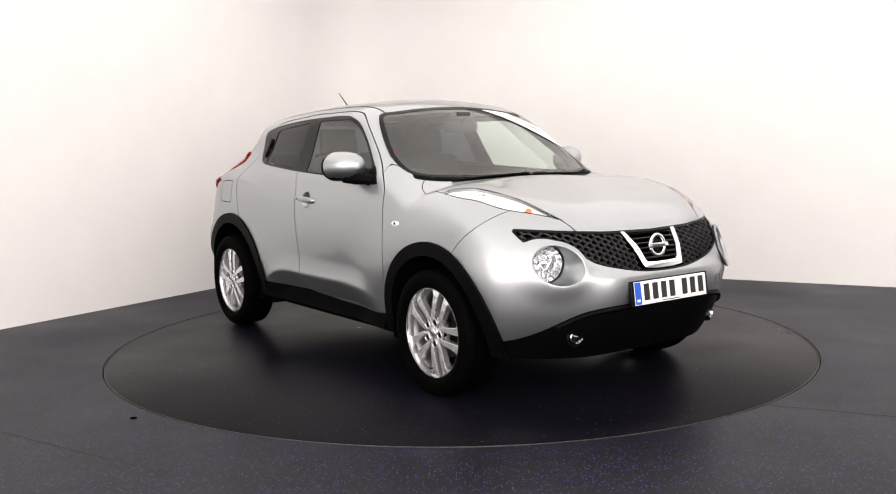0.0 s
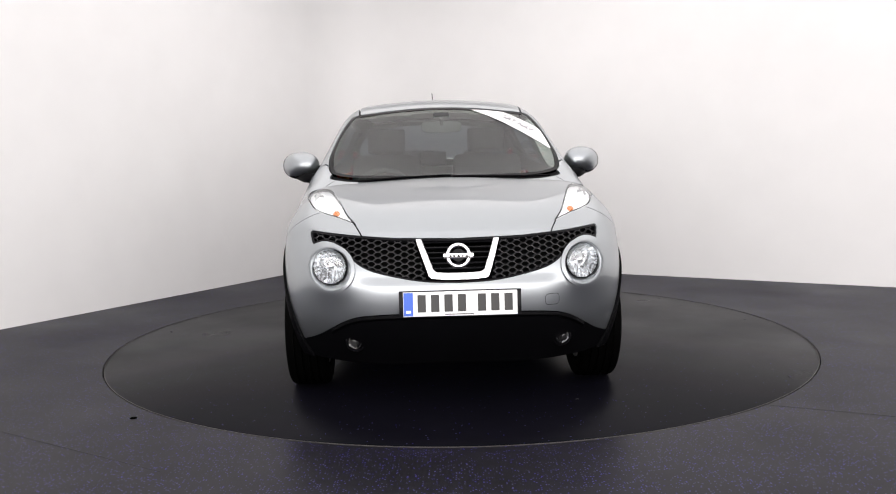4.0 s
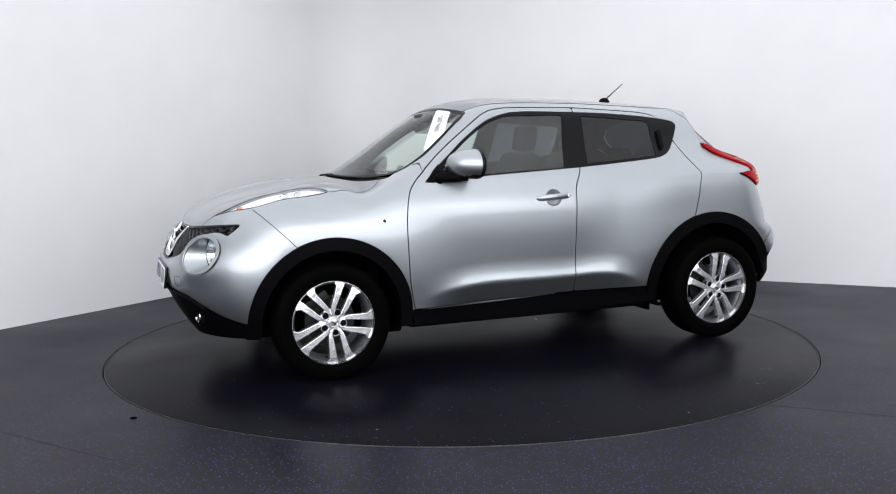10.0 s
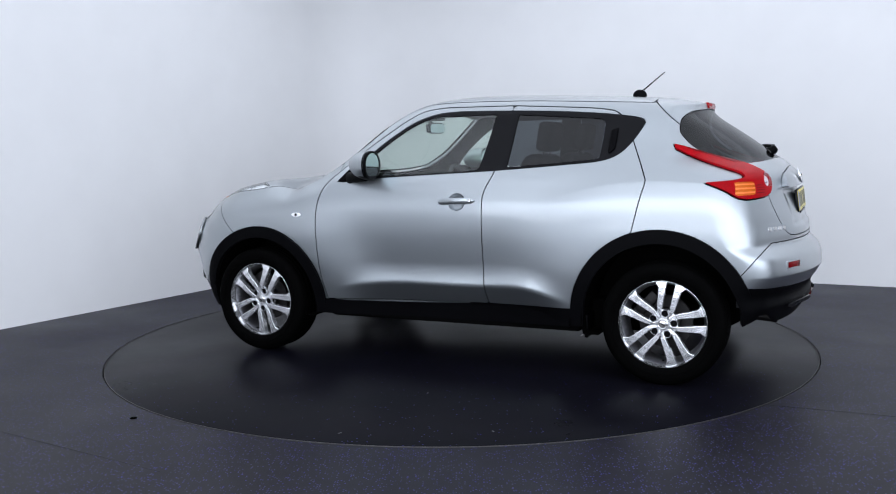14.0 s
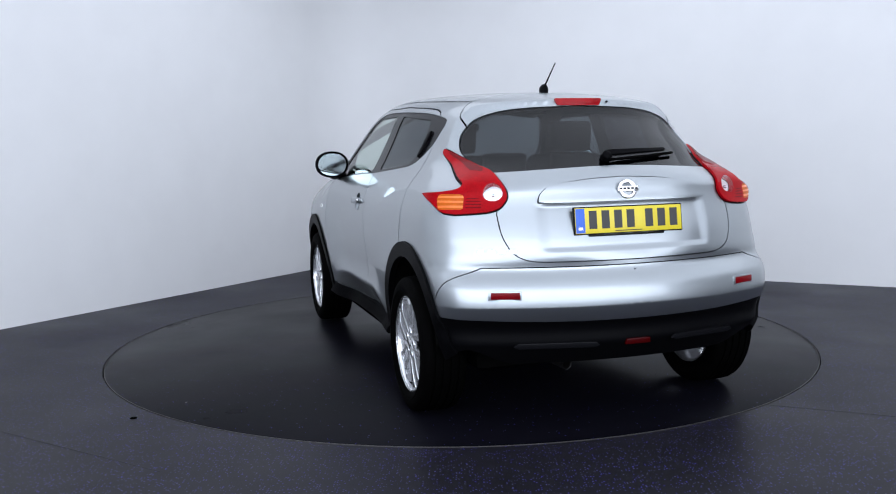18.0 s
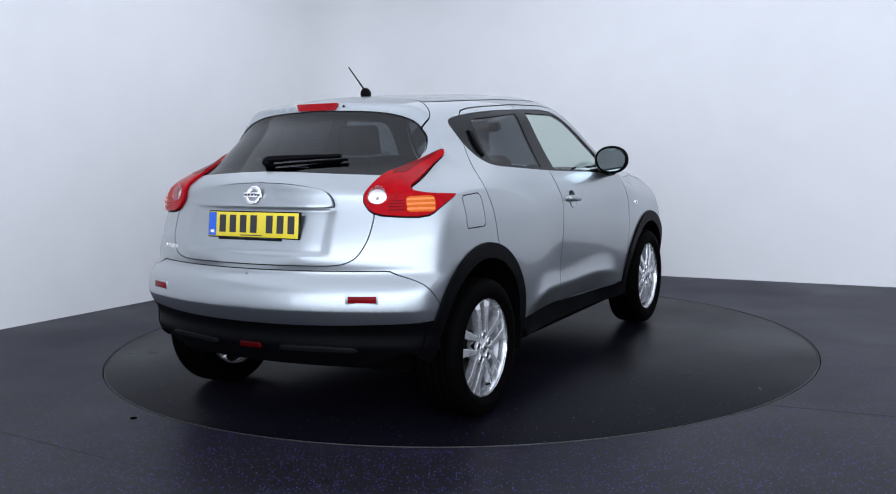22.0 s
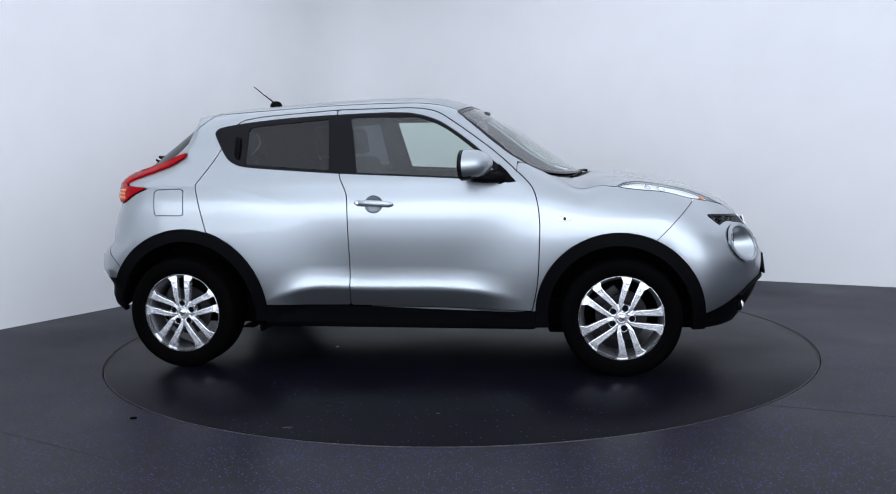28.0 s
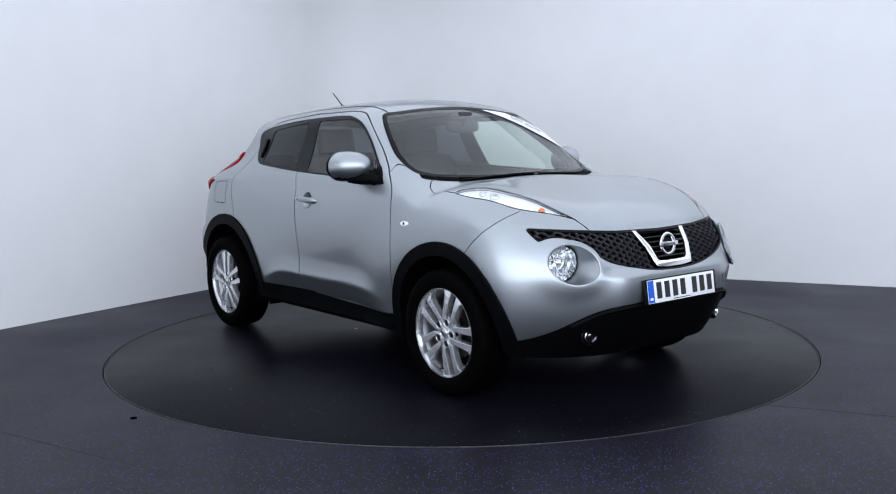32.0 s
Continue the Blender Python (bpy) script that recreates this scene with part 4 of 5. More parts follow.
skin("grille_backing", [grille_hole], DARK, car, "black grille backing", lift=-0.060, edge=0, both=True)
skin("grille_frame", [grille_hole.cut(shrink(grille_field, 0.008))[1]], GLOSSY, car, "black grille frame", lift=-0.003, edge=0.02, both=True)
grille_test = inside(GRILLE, (0, 1))
GR, GC = 0.0132, 0.031
for s in (1, -1):
    bm = bmesh.new()
    for row in range(21):
        prev = None
        ys = 0.145 + np.arange(145) * GC / 8
        zs = 0.645 + GR * row + (GR / 2) * np.clip(1.35 * np.cos(np.pi * ys / GC + math.pi * row), -1, 1)
        xs = cast(np.stack([1.3 + 0 * ys, ys, zs], -1), np.tile((1.0, 0.0, 0.0), (145, 1)))[:, 0] - 0.012
        keep = (ys < 0.70) & (grille_test(np.stack([ys, zs], -1)) < -0.004) & (ys > 0.150 + (zs - 0.665) * 0.30)
        h = 0.0026
        for x, y, z, ok in zip(xs.tolist(), ys.tolist(), zs.tolist(), keep.tolist()):
            if not ok:
                prev = None
                continue
            ring = [bm.verts.new((x + dx, y * s, z + dz)) for dx, dz in ((0, -h), (0, h), (-0.022, h), (-0.022, -h))]
            if prev:
                for q in range(4):
                    bm.faces.new((prev[q], prev[(q + 1) % 4], ring[(q + 1) % 4], ring[q]))
            prev = ring
    bmesh.ops.recalc_face_normals(bm, faces=bm.faces)
    tagged(part("grille_mesh", bm, GRILLE_BAR, car, "black honeycomb grille mesh", smooth=False), kind="stuff")
for k in range(6):
    z = 0.708 + 0.0225 * k
    half = 0.112 + (z - 0.69) * 0.42
    bm = bmesh.new()
    prev = None
    for j in range(13):
        y = -half + 2 * half * j / 12
        x = on_nose(y, z) - 0.012
        ring = [bm.verts.new((x + dx, y, z + dz)) for dx, dz in ((0, -0.0035), (0.002, 0.001), (-0.004, 0.004), (-0.03, 0.002), (-0.03, -0.004))]
        if prev:
            for q in range(5):
                bm.faces.new((prev[q], prev[(q + 1) % 5], ring[(q + 1) % 5], ring[q]))
        prev = ring
    bmesh.ops.recalc_face_normals(bm, faces=bm.faces)
    part("grille_slat", bm, GLOSSY, car, "black grille slat", smooth=False)
UV = [(-0.197, 0.838), (-0.168, 0.838), (-0.140, 0.765), (-0.116, 0.704), (-0.104, 0.693), (-0.05, 0.690), (0.05, 0.690), (0.104, 0.693), (0.116, 0.704), (0.140, 0.765), (0.168, 0.838), (0.197, 0.838), (0.170, 0.762), (0.140, 0.677), (0.128, 0.666),
      (0.06, 0.660), (-0.06, 0.660), (-0.128, 0.666), (-0.140, 0.677), (-0.170, 0.762)]
part("grille_surround", prism(UV, -0.025, 0.003, lambda u, v, a: Vector((on_nose(u, v) + a, u, v)), bevel=0.004), CHROME, car, "bright chrome angled grille surround")


def emblem(at, r, wide):
    ring = bmesh.new()
    n, m = 48, 10
    rows = []
    for i in range(n):
        t = 2 * math.pi * i / n
        rows.append([ring.verts.new(at @ Vector((0.006 * math.sin(q) + 0.004, (r + 0.009 * math.cos(q)) * math.cos(t), (r + 0.009 * math.cos(q)) * math.sin(t)))) for q in (2 * math.pi * j / m for j in range(m))])
    for i in range(n):
        for j in range(m):
            ring.faces.new((rows[i][j], rows[(i + 1) % n][j], rows[(i + 1) % n][(j + 1) % m], rows[i][(j + 1) % m]))
    bmesh.ops.recalc_face_normals(ring, faces=ring.faces)
    badge = part("emblem", ring, CHROME, car, "chrome ring emblem crossed by a bar")
    part("bar", slab([(-wide, -0.012), (wide, -0.012), (wide, 0.012), (-wide, 0.012)], at, 0.0, 0.013, 0.003), CHROME, badge)
    for k in range(5):
        part("mark", slab([(-0.044 + k * 0.019, -0.004), (-0.032 + k * 0.019, -0.004), (-0.032 + k * 0.019, 0.004), (-0.044 + k * 0.019, 0.004)], at, 0.013, 0.0142), IRON, badge, smooth=False)
    return badge


emblem(facing((on_nose(0, 0.763) - 0.002, 0, 0.763), (1, 0, 0.10)), 0.050, 0.070)
part("emblem_mount", slab(oval(24, 0.03, 0.03), facing((on_nose(0, 0.763) - 0.03, 0, 0.763), (1, 0, 0.1)), 0, 0.03), GLOSSY, car)
emblem(facing((on_tail(0, 1.064) - 0.032, 0, 1.064), (-1, 0, 0.30)), 0.035, 0.049)


def plate(at, mat, sheet, back):
    """A registration plate: holder, sheet, blue band and plain bars for its characters. In the pose, y runs from the reader's left to right."""
    holder = part("plate_holder", slab([(-back[0], -back[1]), (back[0], -back[1]), (back[0], back[1]), (-back[0], back[1])], at, -0.008, 0.006, 0.004), GLOSSY, car, "black plate holder")
    face = part("number_plate", slab([(-0.26, -0.0555), (0.26, -0.0555), (0.26, 0.0555), (-0.26, 0.0555)], at, 0.006, 0.0085, 0.001), mat, holder, sheet)
    face.parent = car
    part("blue_band", slab([(-0.258, -0.053), (-0.215, -0.053), (-0.215, 0.053), (-0.258, 0.053)], at, 0.0085, 0.0093), BLUE, face, "blue band", smooth=False)
    part("band_mark", slab([(-0.247, -0.040), (-0.226, -0.040), (-0.226, -0.028), (-0.247, -0.028)], at, 0.0093, 0.0099), WHITE, face, smooth=False)
    for c in (-0.176, -0.115, -0.054, 0.007, 0.098, 0.159, 0.220):
        part("character_bar", slab([(c - 0.019, -0.0365), (c + 0.019, -0.0365), (c + 0.019, 0.0425), (c - 0.019, 0.0425)], at, 0.0085, 0.0093), INK, face, "plain black bar", smooth=False)
    part("small_print", slab([(-0.07, -0.050), (0.06, -0.050), (0.06, -0.046), (-0.07, -0.046)], at, 0.0085, 0.0093), INK, face, smooth=False)


# read from in front, the plate's left is the car's right
plate(facing((on_nose(0, 0.555) + 0.012, 0, 0.555), (1, 0, 0.13)), WHITE, "white front number plate", (0.279, 0.061))
rear_at = facing((on_tail(0, 0.93) - 0.0085, 0, 0.933), (-1, 0, 0.12))
plate(rear_at, YELLOW, "yellow rear number plate", (0.266, 0.061))
part("plate_clip", slab([(-0.20, -0.070), (0.17, -0.070), (0.17, -0.060), (-0.20, -0.060)], rear_at, -0.006, 0.010, 0.003), GLOSSY, car)
# tow eye cover line and ledge on the front bumper
ring = [(0.43 + u, 0.555 + v) for u, v in oval(28, 0.034, 0.026, 4.0)]
part("tow_eye_cover", tube([(on_nose(y, z) + 0.0002, y, z) for y, z in ring + ring[:1]], 0.0011, 6), IRON, car, "fine shut line of the tow eye cover")
lip = bmesh.new()
prev = None
for j in range(41):
    y = -0.60 + 1.2 * j / 40
    z = float(LIP_F(abs(y))) - 0.004
    x = on_nose(y, z)
    ring = [lip.verts.new((x + dx, y, z + dz)) for dx, dz in ((-0.01, 0.004), (0.014, 0.0), (0.016, -0.010), (-0.01, -0.026))]
    if prev:
        for q in range(4):
            lip.faces.new((prev[q], prev[(q + 1) % 4], ring[(q + 1) % 4], ring[q]))
    prev = ring
bmesh.ops.recalc_face_normals(lip, faces=lip.faces)
part("valance_lip", lip, PLASTIC, car, "black plastic bumper lip")
intake = box(1.80, 1.90, -0.40, 0.40, 0.30, 0.44, 0.01)
part("lower_intake", intake, DARK, car, "black lower air intake")

# front corner lamps on the wings
for s in (1, -1):
    shell = skin("wing_lamp", [wing_lamp], LENS, car, "clear wing-top lamp with chrome inside", lift=0.001, edge=0.004, side=s)
    skin("reflector", [wing_lamp], PEARL, shell, "bright lamp reflector", lift=-0.016, edge=0, side=s)
    skin("lamp_rim", [wing_lamp.cut(shrink(both_of(inside(WING_LAMP, (0, 1)), along(2, 0.8, -1)), 0.003))[1]], GLOSSY, shell, "thin dark rim round the lamp", lift=0.0, edge=0.006, side=s)
    for bx, by, r in ((1.47, 0.672, 0.026), (1.40, 0.688, 0.020)):
        p = Vector((bx, by * s, on_top(bx, by) - 0.022))
        part("reflector_cup", lathe([(0.012, r), (0.013, r - 0.003), (0.0, r * 0.75), (-0.008, r * 0.4), (-0.01, 0.001)], 24, facing(p, (0.5, 0.3 * s, 0.8), (0, 1, 0))), SATIN, shell)
    p = Vector((1.70, 0.575 * s, on_top(1.70, 0.575) - 0.018))
    part("indicator_bulb", lathe([(-0.012, 0.001), (-0.008, 0.016), (0.006, 0.016), (0.014, 0.009), (0.016, 0.001)], 20, facing(p, (0.8, 0.1 * s, 0.5))), AMBER, shell, "amber indicator bulb")

# tail lamps
AMBER_PART = [(45.8, 0.985), (51.8, 0.985), (52.5, 0.99), (52.5, 1.046), (51.5, 1.052), (46.6, 1.052), (45.8, 1.045)]
RING_PART = [(38.6 + 2.5 * math.cos(a), 1.052 + 0.033 * math.sin(a)) for a in (2 * math.pi * k / 28 for k in range(28))]
round_net, lamp_rest = tail_lamp.cut(tail_lamp_field(RING_PART))
amber_net, lamp_rest = lamp_rest.cut(tail_lamp_field(AMBER_PART))
# facet glints painted as brighter amber bands; darker ribs between window and round lens
def bands(net, lines, high):
    """A net cut into level bands: those from each line upwards, and the rest."""
    found = []
    for z in lines:
        upper, low_part = net.cut(along(2, z, -1))
        mid_part, upper = upper.cut(along(2, z + high))
        found.append(mid_part)
        net = Net(np.vstack([upper.V, low_part.V]), upper.polys + [tuple(i + len(upper.V) for i in q) for q in low_part.polys])
    return found, net


amber_bands, amber_net = bands(amber_net, (0.993, 1.014, 1.035), 0.009)
between, lamp_rest = lamp_rest.cut(tail_lamp_field([(41.3, 0.984), (45.2, 0.984), (45.2, 1.040), (41.3, 1.030)]))
ribs, between = bands(between, (0.991, 1.004, 1.017, 1.030), 0.005)
STRIP = [(64.5, 1.245), (62.0, 1.234), (55, 1.200), (47.6, 1.166), (44.5, 1.152), (43.5, 1.132), (47.5, 1.132), (53.0, 1.168), (60.5, 1.214)]
strip_net, lamp_rest = lamp_rest.cut(tail_lamp_field(STRIP))
lamp_rest, seal_net = lamp_rest.cut(shrink(tail_lamp_field(TAIL_LAMP), 0.004))


def swell(V):
    """The lamp stands proud of the body, rounded down to its edge."""
    return 0.026 * np.sqrt(np.clip(-tail_lamp_field(TAIL_LAMP)(V) / 0.040, 0, 1))


for s in (1, -1):
    shell = skin("tail_lamp", [lamp_rest], RED, car, "red tail lamp with amber and clear windows", lift=0.004, edge=0.022, side=s, bulge=swell)
    skin("dark_lens_strip", [strip_net], DULLRED, shell, "dark red strip along the lamp's upper edge", lift=0.005, edge=0.003, side=s, bulge=swell)
    skin("lamp_seal", [seal_net], GLOSSY, shell, "thin black seal", lift=0.001, edge=0.006, side=s)
    skin("indicator_lens", [amber_net], AMBERLENS, shell, "amber indicator window", lift=0.0035, edge=0.004, side=s, bulge=swell)
    skin("amber_band", amber_bands, AMBER, shell, "brighter amber bands standing for lit facets", lift=0.0025, edge=0.003, side=s, bulge=swell)
    skin("red_window", [between], RED, shell, lift=0.004, edge=0.003, side=s, bulge=swell)
    skin("red_rib", ribs, DULLRED, shell, "dark red ribs", lift=0.0030, edge=0.003, side=s, bulge=swell)
    skin("reversing_lens", [round_net], LENS, shell, "clear round reversing lens", lift=0.006, edge=0.004, side=s, bulge=swell)
    a = radians(38.4)
    c = cast(np.array([[-1.0, 0.0, 1.05]]), np.array([[-math.cos(a), math.sin(a), 0.0]]))[0]
    at = facing((c[0] - 0.004 * math.cos(a), (c[1] + 0.004 * math.sin(a)) * s, 1.05), (-math.cos(a), math.sin(a) * s, 0))
    part("reversing_bulb", lathe([(0.0, 0.008), (0.010, 0.007), (0.013, 0.004), (0.014, 0.001)], 16, at), SATIN, shell)
    skin("reversing_reflector", [round_net], PEARL, shell, "bright reflector bowl", lift=0.004, edge=0, side=s, bulge=lambda V: -0.004 * np.maximum(1 - ((np.arctan2(V[:, 1], -(V[:, 0] + 1)) - radians(38.4)) / radians(2.2)) ** 2 - ((V[:, 2] - 1.05) / 0.032) ** 2, 0))
    # bumper reflectors
    a = facing((on_tail(0.588, 0.631) - 0.001, 0.588 * s, 0.631), (-0.92, 0.36 * s, 0.02))
    part("reflector_recess", slab([(-0.074, -0.020), (0.068, -0.020), (0.068, 0.020), (-0.074, 0.020)], a, -0.010, 0.0006, 0.002), PAINT, car)
    part("bumper_reflector", slab([(-0.062, -0.0145), (0.062, -0.0145), (0.062, 0.0145), (-0.062, 0.0145)], a, 0.0, 0.004, 0.002), DULLRED, car, "red bumper reflector")
    # silver strips of the rear valance
    b = facing((on_tail(0.36, 0.41) - 0.004, 0.36 * s, 0.405), (-0.97, 0.22 * s, -0.2))
    part("valance_strip", slab([(-0.19, -0.004), (-0.16, -0.014), (0.16, -0.016), (0.19, -0.006), (0.17, 0.010), (-0.17, 0.012)], b, -0.01, 0.004, 0.003), GLOSSY, car, "gloss black diffuser strip")
part("rear_fog_lamp", slab([(-0.062, -0.013), (0.062, -0.013), (0.058, 0.013), (-0.058, 0.013)], facing((on_tail(0, 0.40) - 0.004, -0.012, 0.402), (-1, 0, -0.1)), -0.01, 0.006, 0.003), SHADED_RED, car, "small red rear fog lamp, coloured dark for shade")
part("exhaust_tip", lathe([(0.0, 0.021), (0.16, 0.022), (0.162, 0.025), (0.0, 0.025)], 24, facing((-1.62, 0.29, 0.300), (-0.97, -0.20, -0.10)), closed=True), IRON, car, "dull dark steel exhaust tip")
skin("tailgate_garnish", [garnish], PAINT, car, "silver handle garnish over the plate", lift=0.001, edge=0.036, both=True, bulge=lambda V: 0.032 * (1 - step(V[:, 2], 1.030, 1.120)))
part("brake_light", prism([(-0.112, -0.017), (-0.098, -0.019), (0.098, -0.019), (0.112, -0.017), (0.124, 0.010), (0.118, 0.016), (-0.118, 0.016), (-0.124, 0.010)], -0.012, 0.007, lambda u, v, a: Vector((on_tail(u, 1.460 + v * 0.5) - a, u, 1.470 + v)), bevel=0.003), REDBACK, car, "red high-level brake light")
part("washer_jet", lathe([(0.0, 0.006), (0.008, 0.005), (0.010, 0.001)], 12, facing((on_tail(0.155, 1.462) + 0.001, -0.155, 1.468), (-1, 0, 0.1))), GLOSSY, car)
# letters of the model name at the tail, as plain bars
for k in range(4):
    y = 0.655 - k * 0.042
    p = Vector((on_tail(y, 0.812), y, 0.812))
    a = facing(p, gradient(np.array([p]))[0])
    part("name_bar", slab([(-0.015, -0.010), (0.015, -0.010), (0.015, 0.010), (-0.015, 0.010)], a, -0.006, 0.002, 0.001), SATIN, car, "small silver bar")

# wipers
arm = bmesh.new()
prev = None
for j in range(15):
    t = j / 14
    y = 0.03 - 0.35 * t
    z = 1.205 + 0.020 * t
    x = on_tail(y, z)
    w = 0.013 * (1 - 0.7 * t) + 0.003
    lift = 0.026 * (1 - 0.75 * t ** 1.5) + 0.006
    up = Vector((-0.83, 0, 0.55))
    c = Vector((x, y, z)) + up * lift
    along_glass = Vector((0.55, 0, 0.83))
    ring = [arm.verts.new(c + along_glass * a * w + up * b) for a, b in ((-1, -0.006), (1, -0.006), (0.8, 0.008), (-0.8, 0.008))]
    if prev:
        for q in range(4):
            arm.faces.new((prev[q], prev[(q + 1) % 4], ring[(q + 1) % 4], ring[q]))
    else:
        arm.faces.new(ring)
    prev = ring
arm.faces.new(prev)
bmesh.ops.recalc_face_normals(arm, faces=arm.faces)
rear_wiper = part("rear_wiper", arm, PLASTIC, car, "black rear wiper")
part("blade", tube([(on_tail(0.02 - 0.38 * t, 1.19 + 0.02 * t) - 0.010, 0.02 - 0.38 * t, 1.192 + 0.024 * t) for t in [k / 12 for k in range(13)]], 0.007, 6), RUBBER, rear_wiper)
part("pivot", lathe([(0.0, 0.024), (0.030, 0.022), (0.038, 0.014), (0.040, 0.001)], 20, facing((on_tail(0.03, 1.20), 0.03, 1.20), (-0.83, 0, 0.55))), PLASTIC, rear_wiper)
for y0, y1 in ((-0.50, 0.02), (0.03, 0.60)):
    pts = []
    for k in range(13):
        y = y0 + (y1 - y0) * k / 12
        x = 1.062 - 0.30 * y * y - 0.03 * (k / 12)
        pts.append((x, y, on_top(x, y) + 0.003))
    wiper = part("front_wiper", tube(pts, [0.008 - 0.003 * k / 12 for k in range(13)], 8), PLASTIC, car, "black front wiper")

# aerial
mast = part("aerial", tube([(-0.972, -0.004, 1.578), (-1.03, -0.004, 1.624), (-1.098, -0.004, 1.678)], [0.0045, 0.0035, 0.003], 8), PLASTIC, car, "short black raked roof aerial")
foot = bmesh.new()
bmesh.ops.create_uvsphere(foot, u_segments=20, v_segments=10, radius=1.0, matrix=Matrix.Translation((-0.95, -0.004, 1.548)) @ Matrix.Diagonal((0.042, 0.020, 0.034, 1)))
part("foot", foot, PLASTIC, mast)

# door mirrors, handles and side repeaters
for s in (1, -1):
    shell = bmesh.new()
    n = 40
    mid = Vector((0.420, 0.882 * s, 1.163))
    ax_y, ax_z, depth = 0.108, 0.085, 0.158

    def mirror_row(t, grow=1.0):
        """A rounded rectangle that closes towards the front."""
        k = math.sqrt(max(1 - t ** 2.5, 0.0))
        pts = []
        for u, v in oval(n, ax_y * k * grow, ax_z * k * grow, 2.15):
            pts.append(mid + Vector((t * depth - 0.10 * (u / ax_y) ** 2 * 0.05, s * (u - 0.045 * t), v + 0.006 * t)))
        return pts
    rows = [[shell.verts.new(p) for p in mirror_row(t)] for t in [0.0, 0.1, 0.2, 0.35, 0.5, 0.65, 0.78, 0.88, 0.95, 0.985, 0.999]]
    for a, b in zip(rows, rows[1:]):
        for i in range(n):
            shell.faces.new((a[i], a[(i + 1) % n], b[(i + 1) % n], b[i]))
    shell.faces.new(rows[-1])
    bmesh.ops.recalc_face_normals(shell, faces=shell.faces)
    body = part("door_mirror", shell, PAINT, car, "silver door mirror on a black foot")
    body.data.materials.append(PLASTIC)
    for f in body.data.polygons:
        if f.center.z < mid.z - 0.060:
            f.material_index = 1
    back = facing(mid + Vector((-0.004, 0, 0)), (-1, -0.10 * s, 0.0))
    part("rim", slab(oval(40, ax_y * 0.995, ax_z * 0.995, 2.15), back, -0.02, 0.004, 0.004), PLASTIC, body, "black mirror rim")
    part("mirror_glass", slab(oval(40, ax_y * 0.86, ax_z * 0.84, 2.15), back, 0.004, 0.0055), MIRROR, body, "mirror glass", smooth=False)
    root, out = on_side(0.60, 1.085, s)
    stalk = tube([root - out * 0.03 + Vector((0.02, 0, 0)), root + out * 0.02, root + Vector((-0.06, 0.05 * s, 0.006)), mid + Vector((0.05, -0.01 * s, -0.060))], [0.034, 0.032, 0.030, 0.034], 16)
    part("mirror_foot", stalk, PLASTIC, body, "black mirror foot")
    sail = prism([(0.575, 1.082), (0.70, 1.064), (0.645, 1.125), (0.60, 1.165)], -0.012, 0.006, lambda u, v, a: on_side(u, v, s)[0] + on_side(u, v, s)[1] * a, bevel=0.003)
    part("mirror_base", sail, PLASTIC, body, "black mirror base")
    # pull handle over a round hollow
    p, out = on_side(CUP[0], CUP[1], s)
    part("handle_cup", lathe([(0.0005, 0.0535), (-0.003, 0.0515), (-0.012, 0.0485), (-0.024, 0.041), (-0.032, 0.027), (-0.035, 0.001)], 36, facing(p, out) @ Matrix.Diagonal((1, 0.99, 0.955, 1))), PAINT, doors[s])
    bm = bmesh.new()
    prev = None
    for k in range(21):
        t = k / 20
        x = 0.016 - 0.226 * t
        z = 0.948 + 0.010 * t
        p, out = on_side(x, z, s)
        lift = 0.030 * math.sin(math.pi * min(max(t * 1.04, 0), 1)) ** 0.45 - 0.003
        h = 0.0170 * (min(t, 1 - t) * 6 + 0.35 if min(t, 1 - t) < 0.108 else 1.0)
        ring = [bm.verts.new(p + out * (lift + dl) + Vector((0, 0, dz))) for dl, dz in ((-0.010, -h), (0.002, -h), (0.007, -h * 0.5), (0.007, h * 0.5), (0.002, h), (-0.010, h))]
        if prev:
            for q in range(6):
                bm.faces.new((prev[q], prev[(q + 1) % 6], ring[(q + 1) % 6], ring[q]))
        else:
            bm.faces.new(ring)
        prev = ring
    bm.faces.new(prev)
    bmesh.ops.recalc_face_normals(bm, faces=bm.faces)
    part("door_handle", bm, PAINT, doors[s], "silver pull handle")
    p, out = on_side(-0.186, 0.957, s)
    part("key_lock", lathe([(0.02, 0.010), (0.030, 0.009), (0.031, 0.001)], 20, facing(p, out)), SATIN, doors[s])
    p, out = on_side(0.966, 0.866, s)
    rep = part("side_repeater", slab(oval(28, 0.034, 0.0135), facing(p, out), -0.004, 0.006, 0.003), PEARL, car, "small clear oval side repeater")
    part("repeater_bulb", slab(oval(16, 0.009, 0.009), facing(p, out), 0.006, 0.008, 0.001), IRON, rep)
    # hidden pull of the rear door, in the black window corner
    q = prism([(-0.972, 1.235), (-0.948, 1.212), (-0.935, 1.218), (-0.942, 1.335), (-0.978, 1.345)], -0.002, 0.007, lambda u, v, a: on_side(u, v, s)[0] + on_side(u, v, s)[1] * a, bevel=0.003)
    part("hidden_door_handle", q, PLASTIC, car, "black upright handle in the window corner")

# writing on the sticker
def lettering(words, size, m, mat, parent):
    data = bpy.data.curves.new("lettering", "FONT")
    data.body, data.size, data.extrude, data.align_x, data.align_y = words, size, 0.0004, "CENTER", "CENTER"
    tmp = new("lettering_tmp", data)
    me = bpy.data.meshes.new_from_object(tmp.evaluated_get(bpy.context.evaluated_depsgraph_get()))
    bpy.data.objects.remove(tmp)
    me.transform(m)
    me.materials.append(mat)
    ob = new("lettering", me)
    ob.parent = parent
    return ob


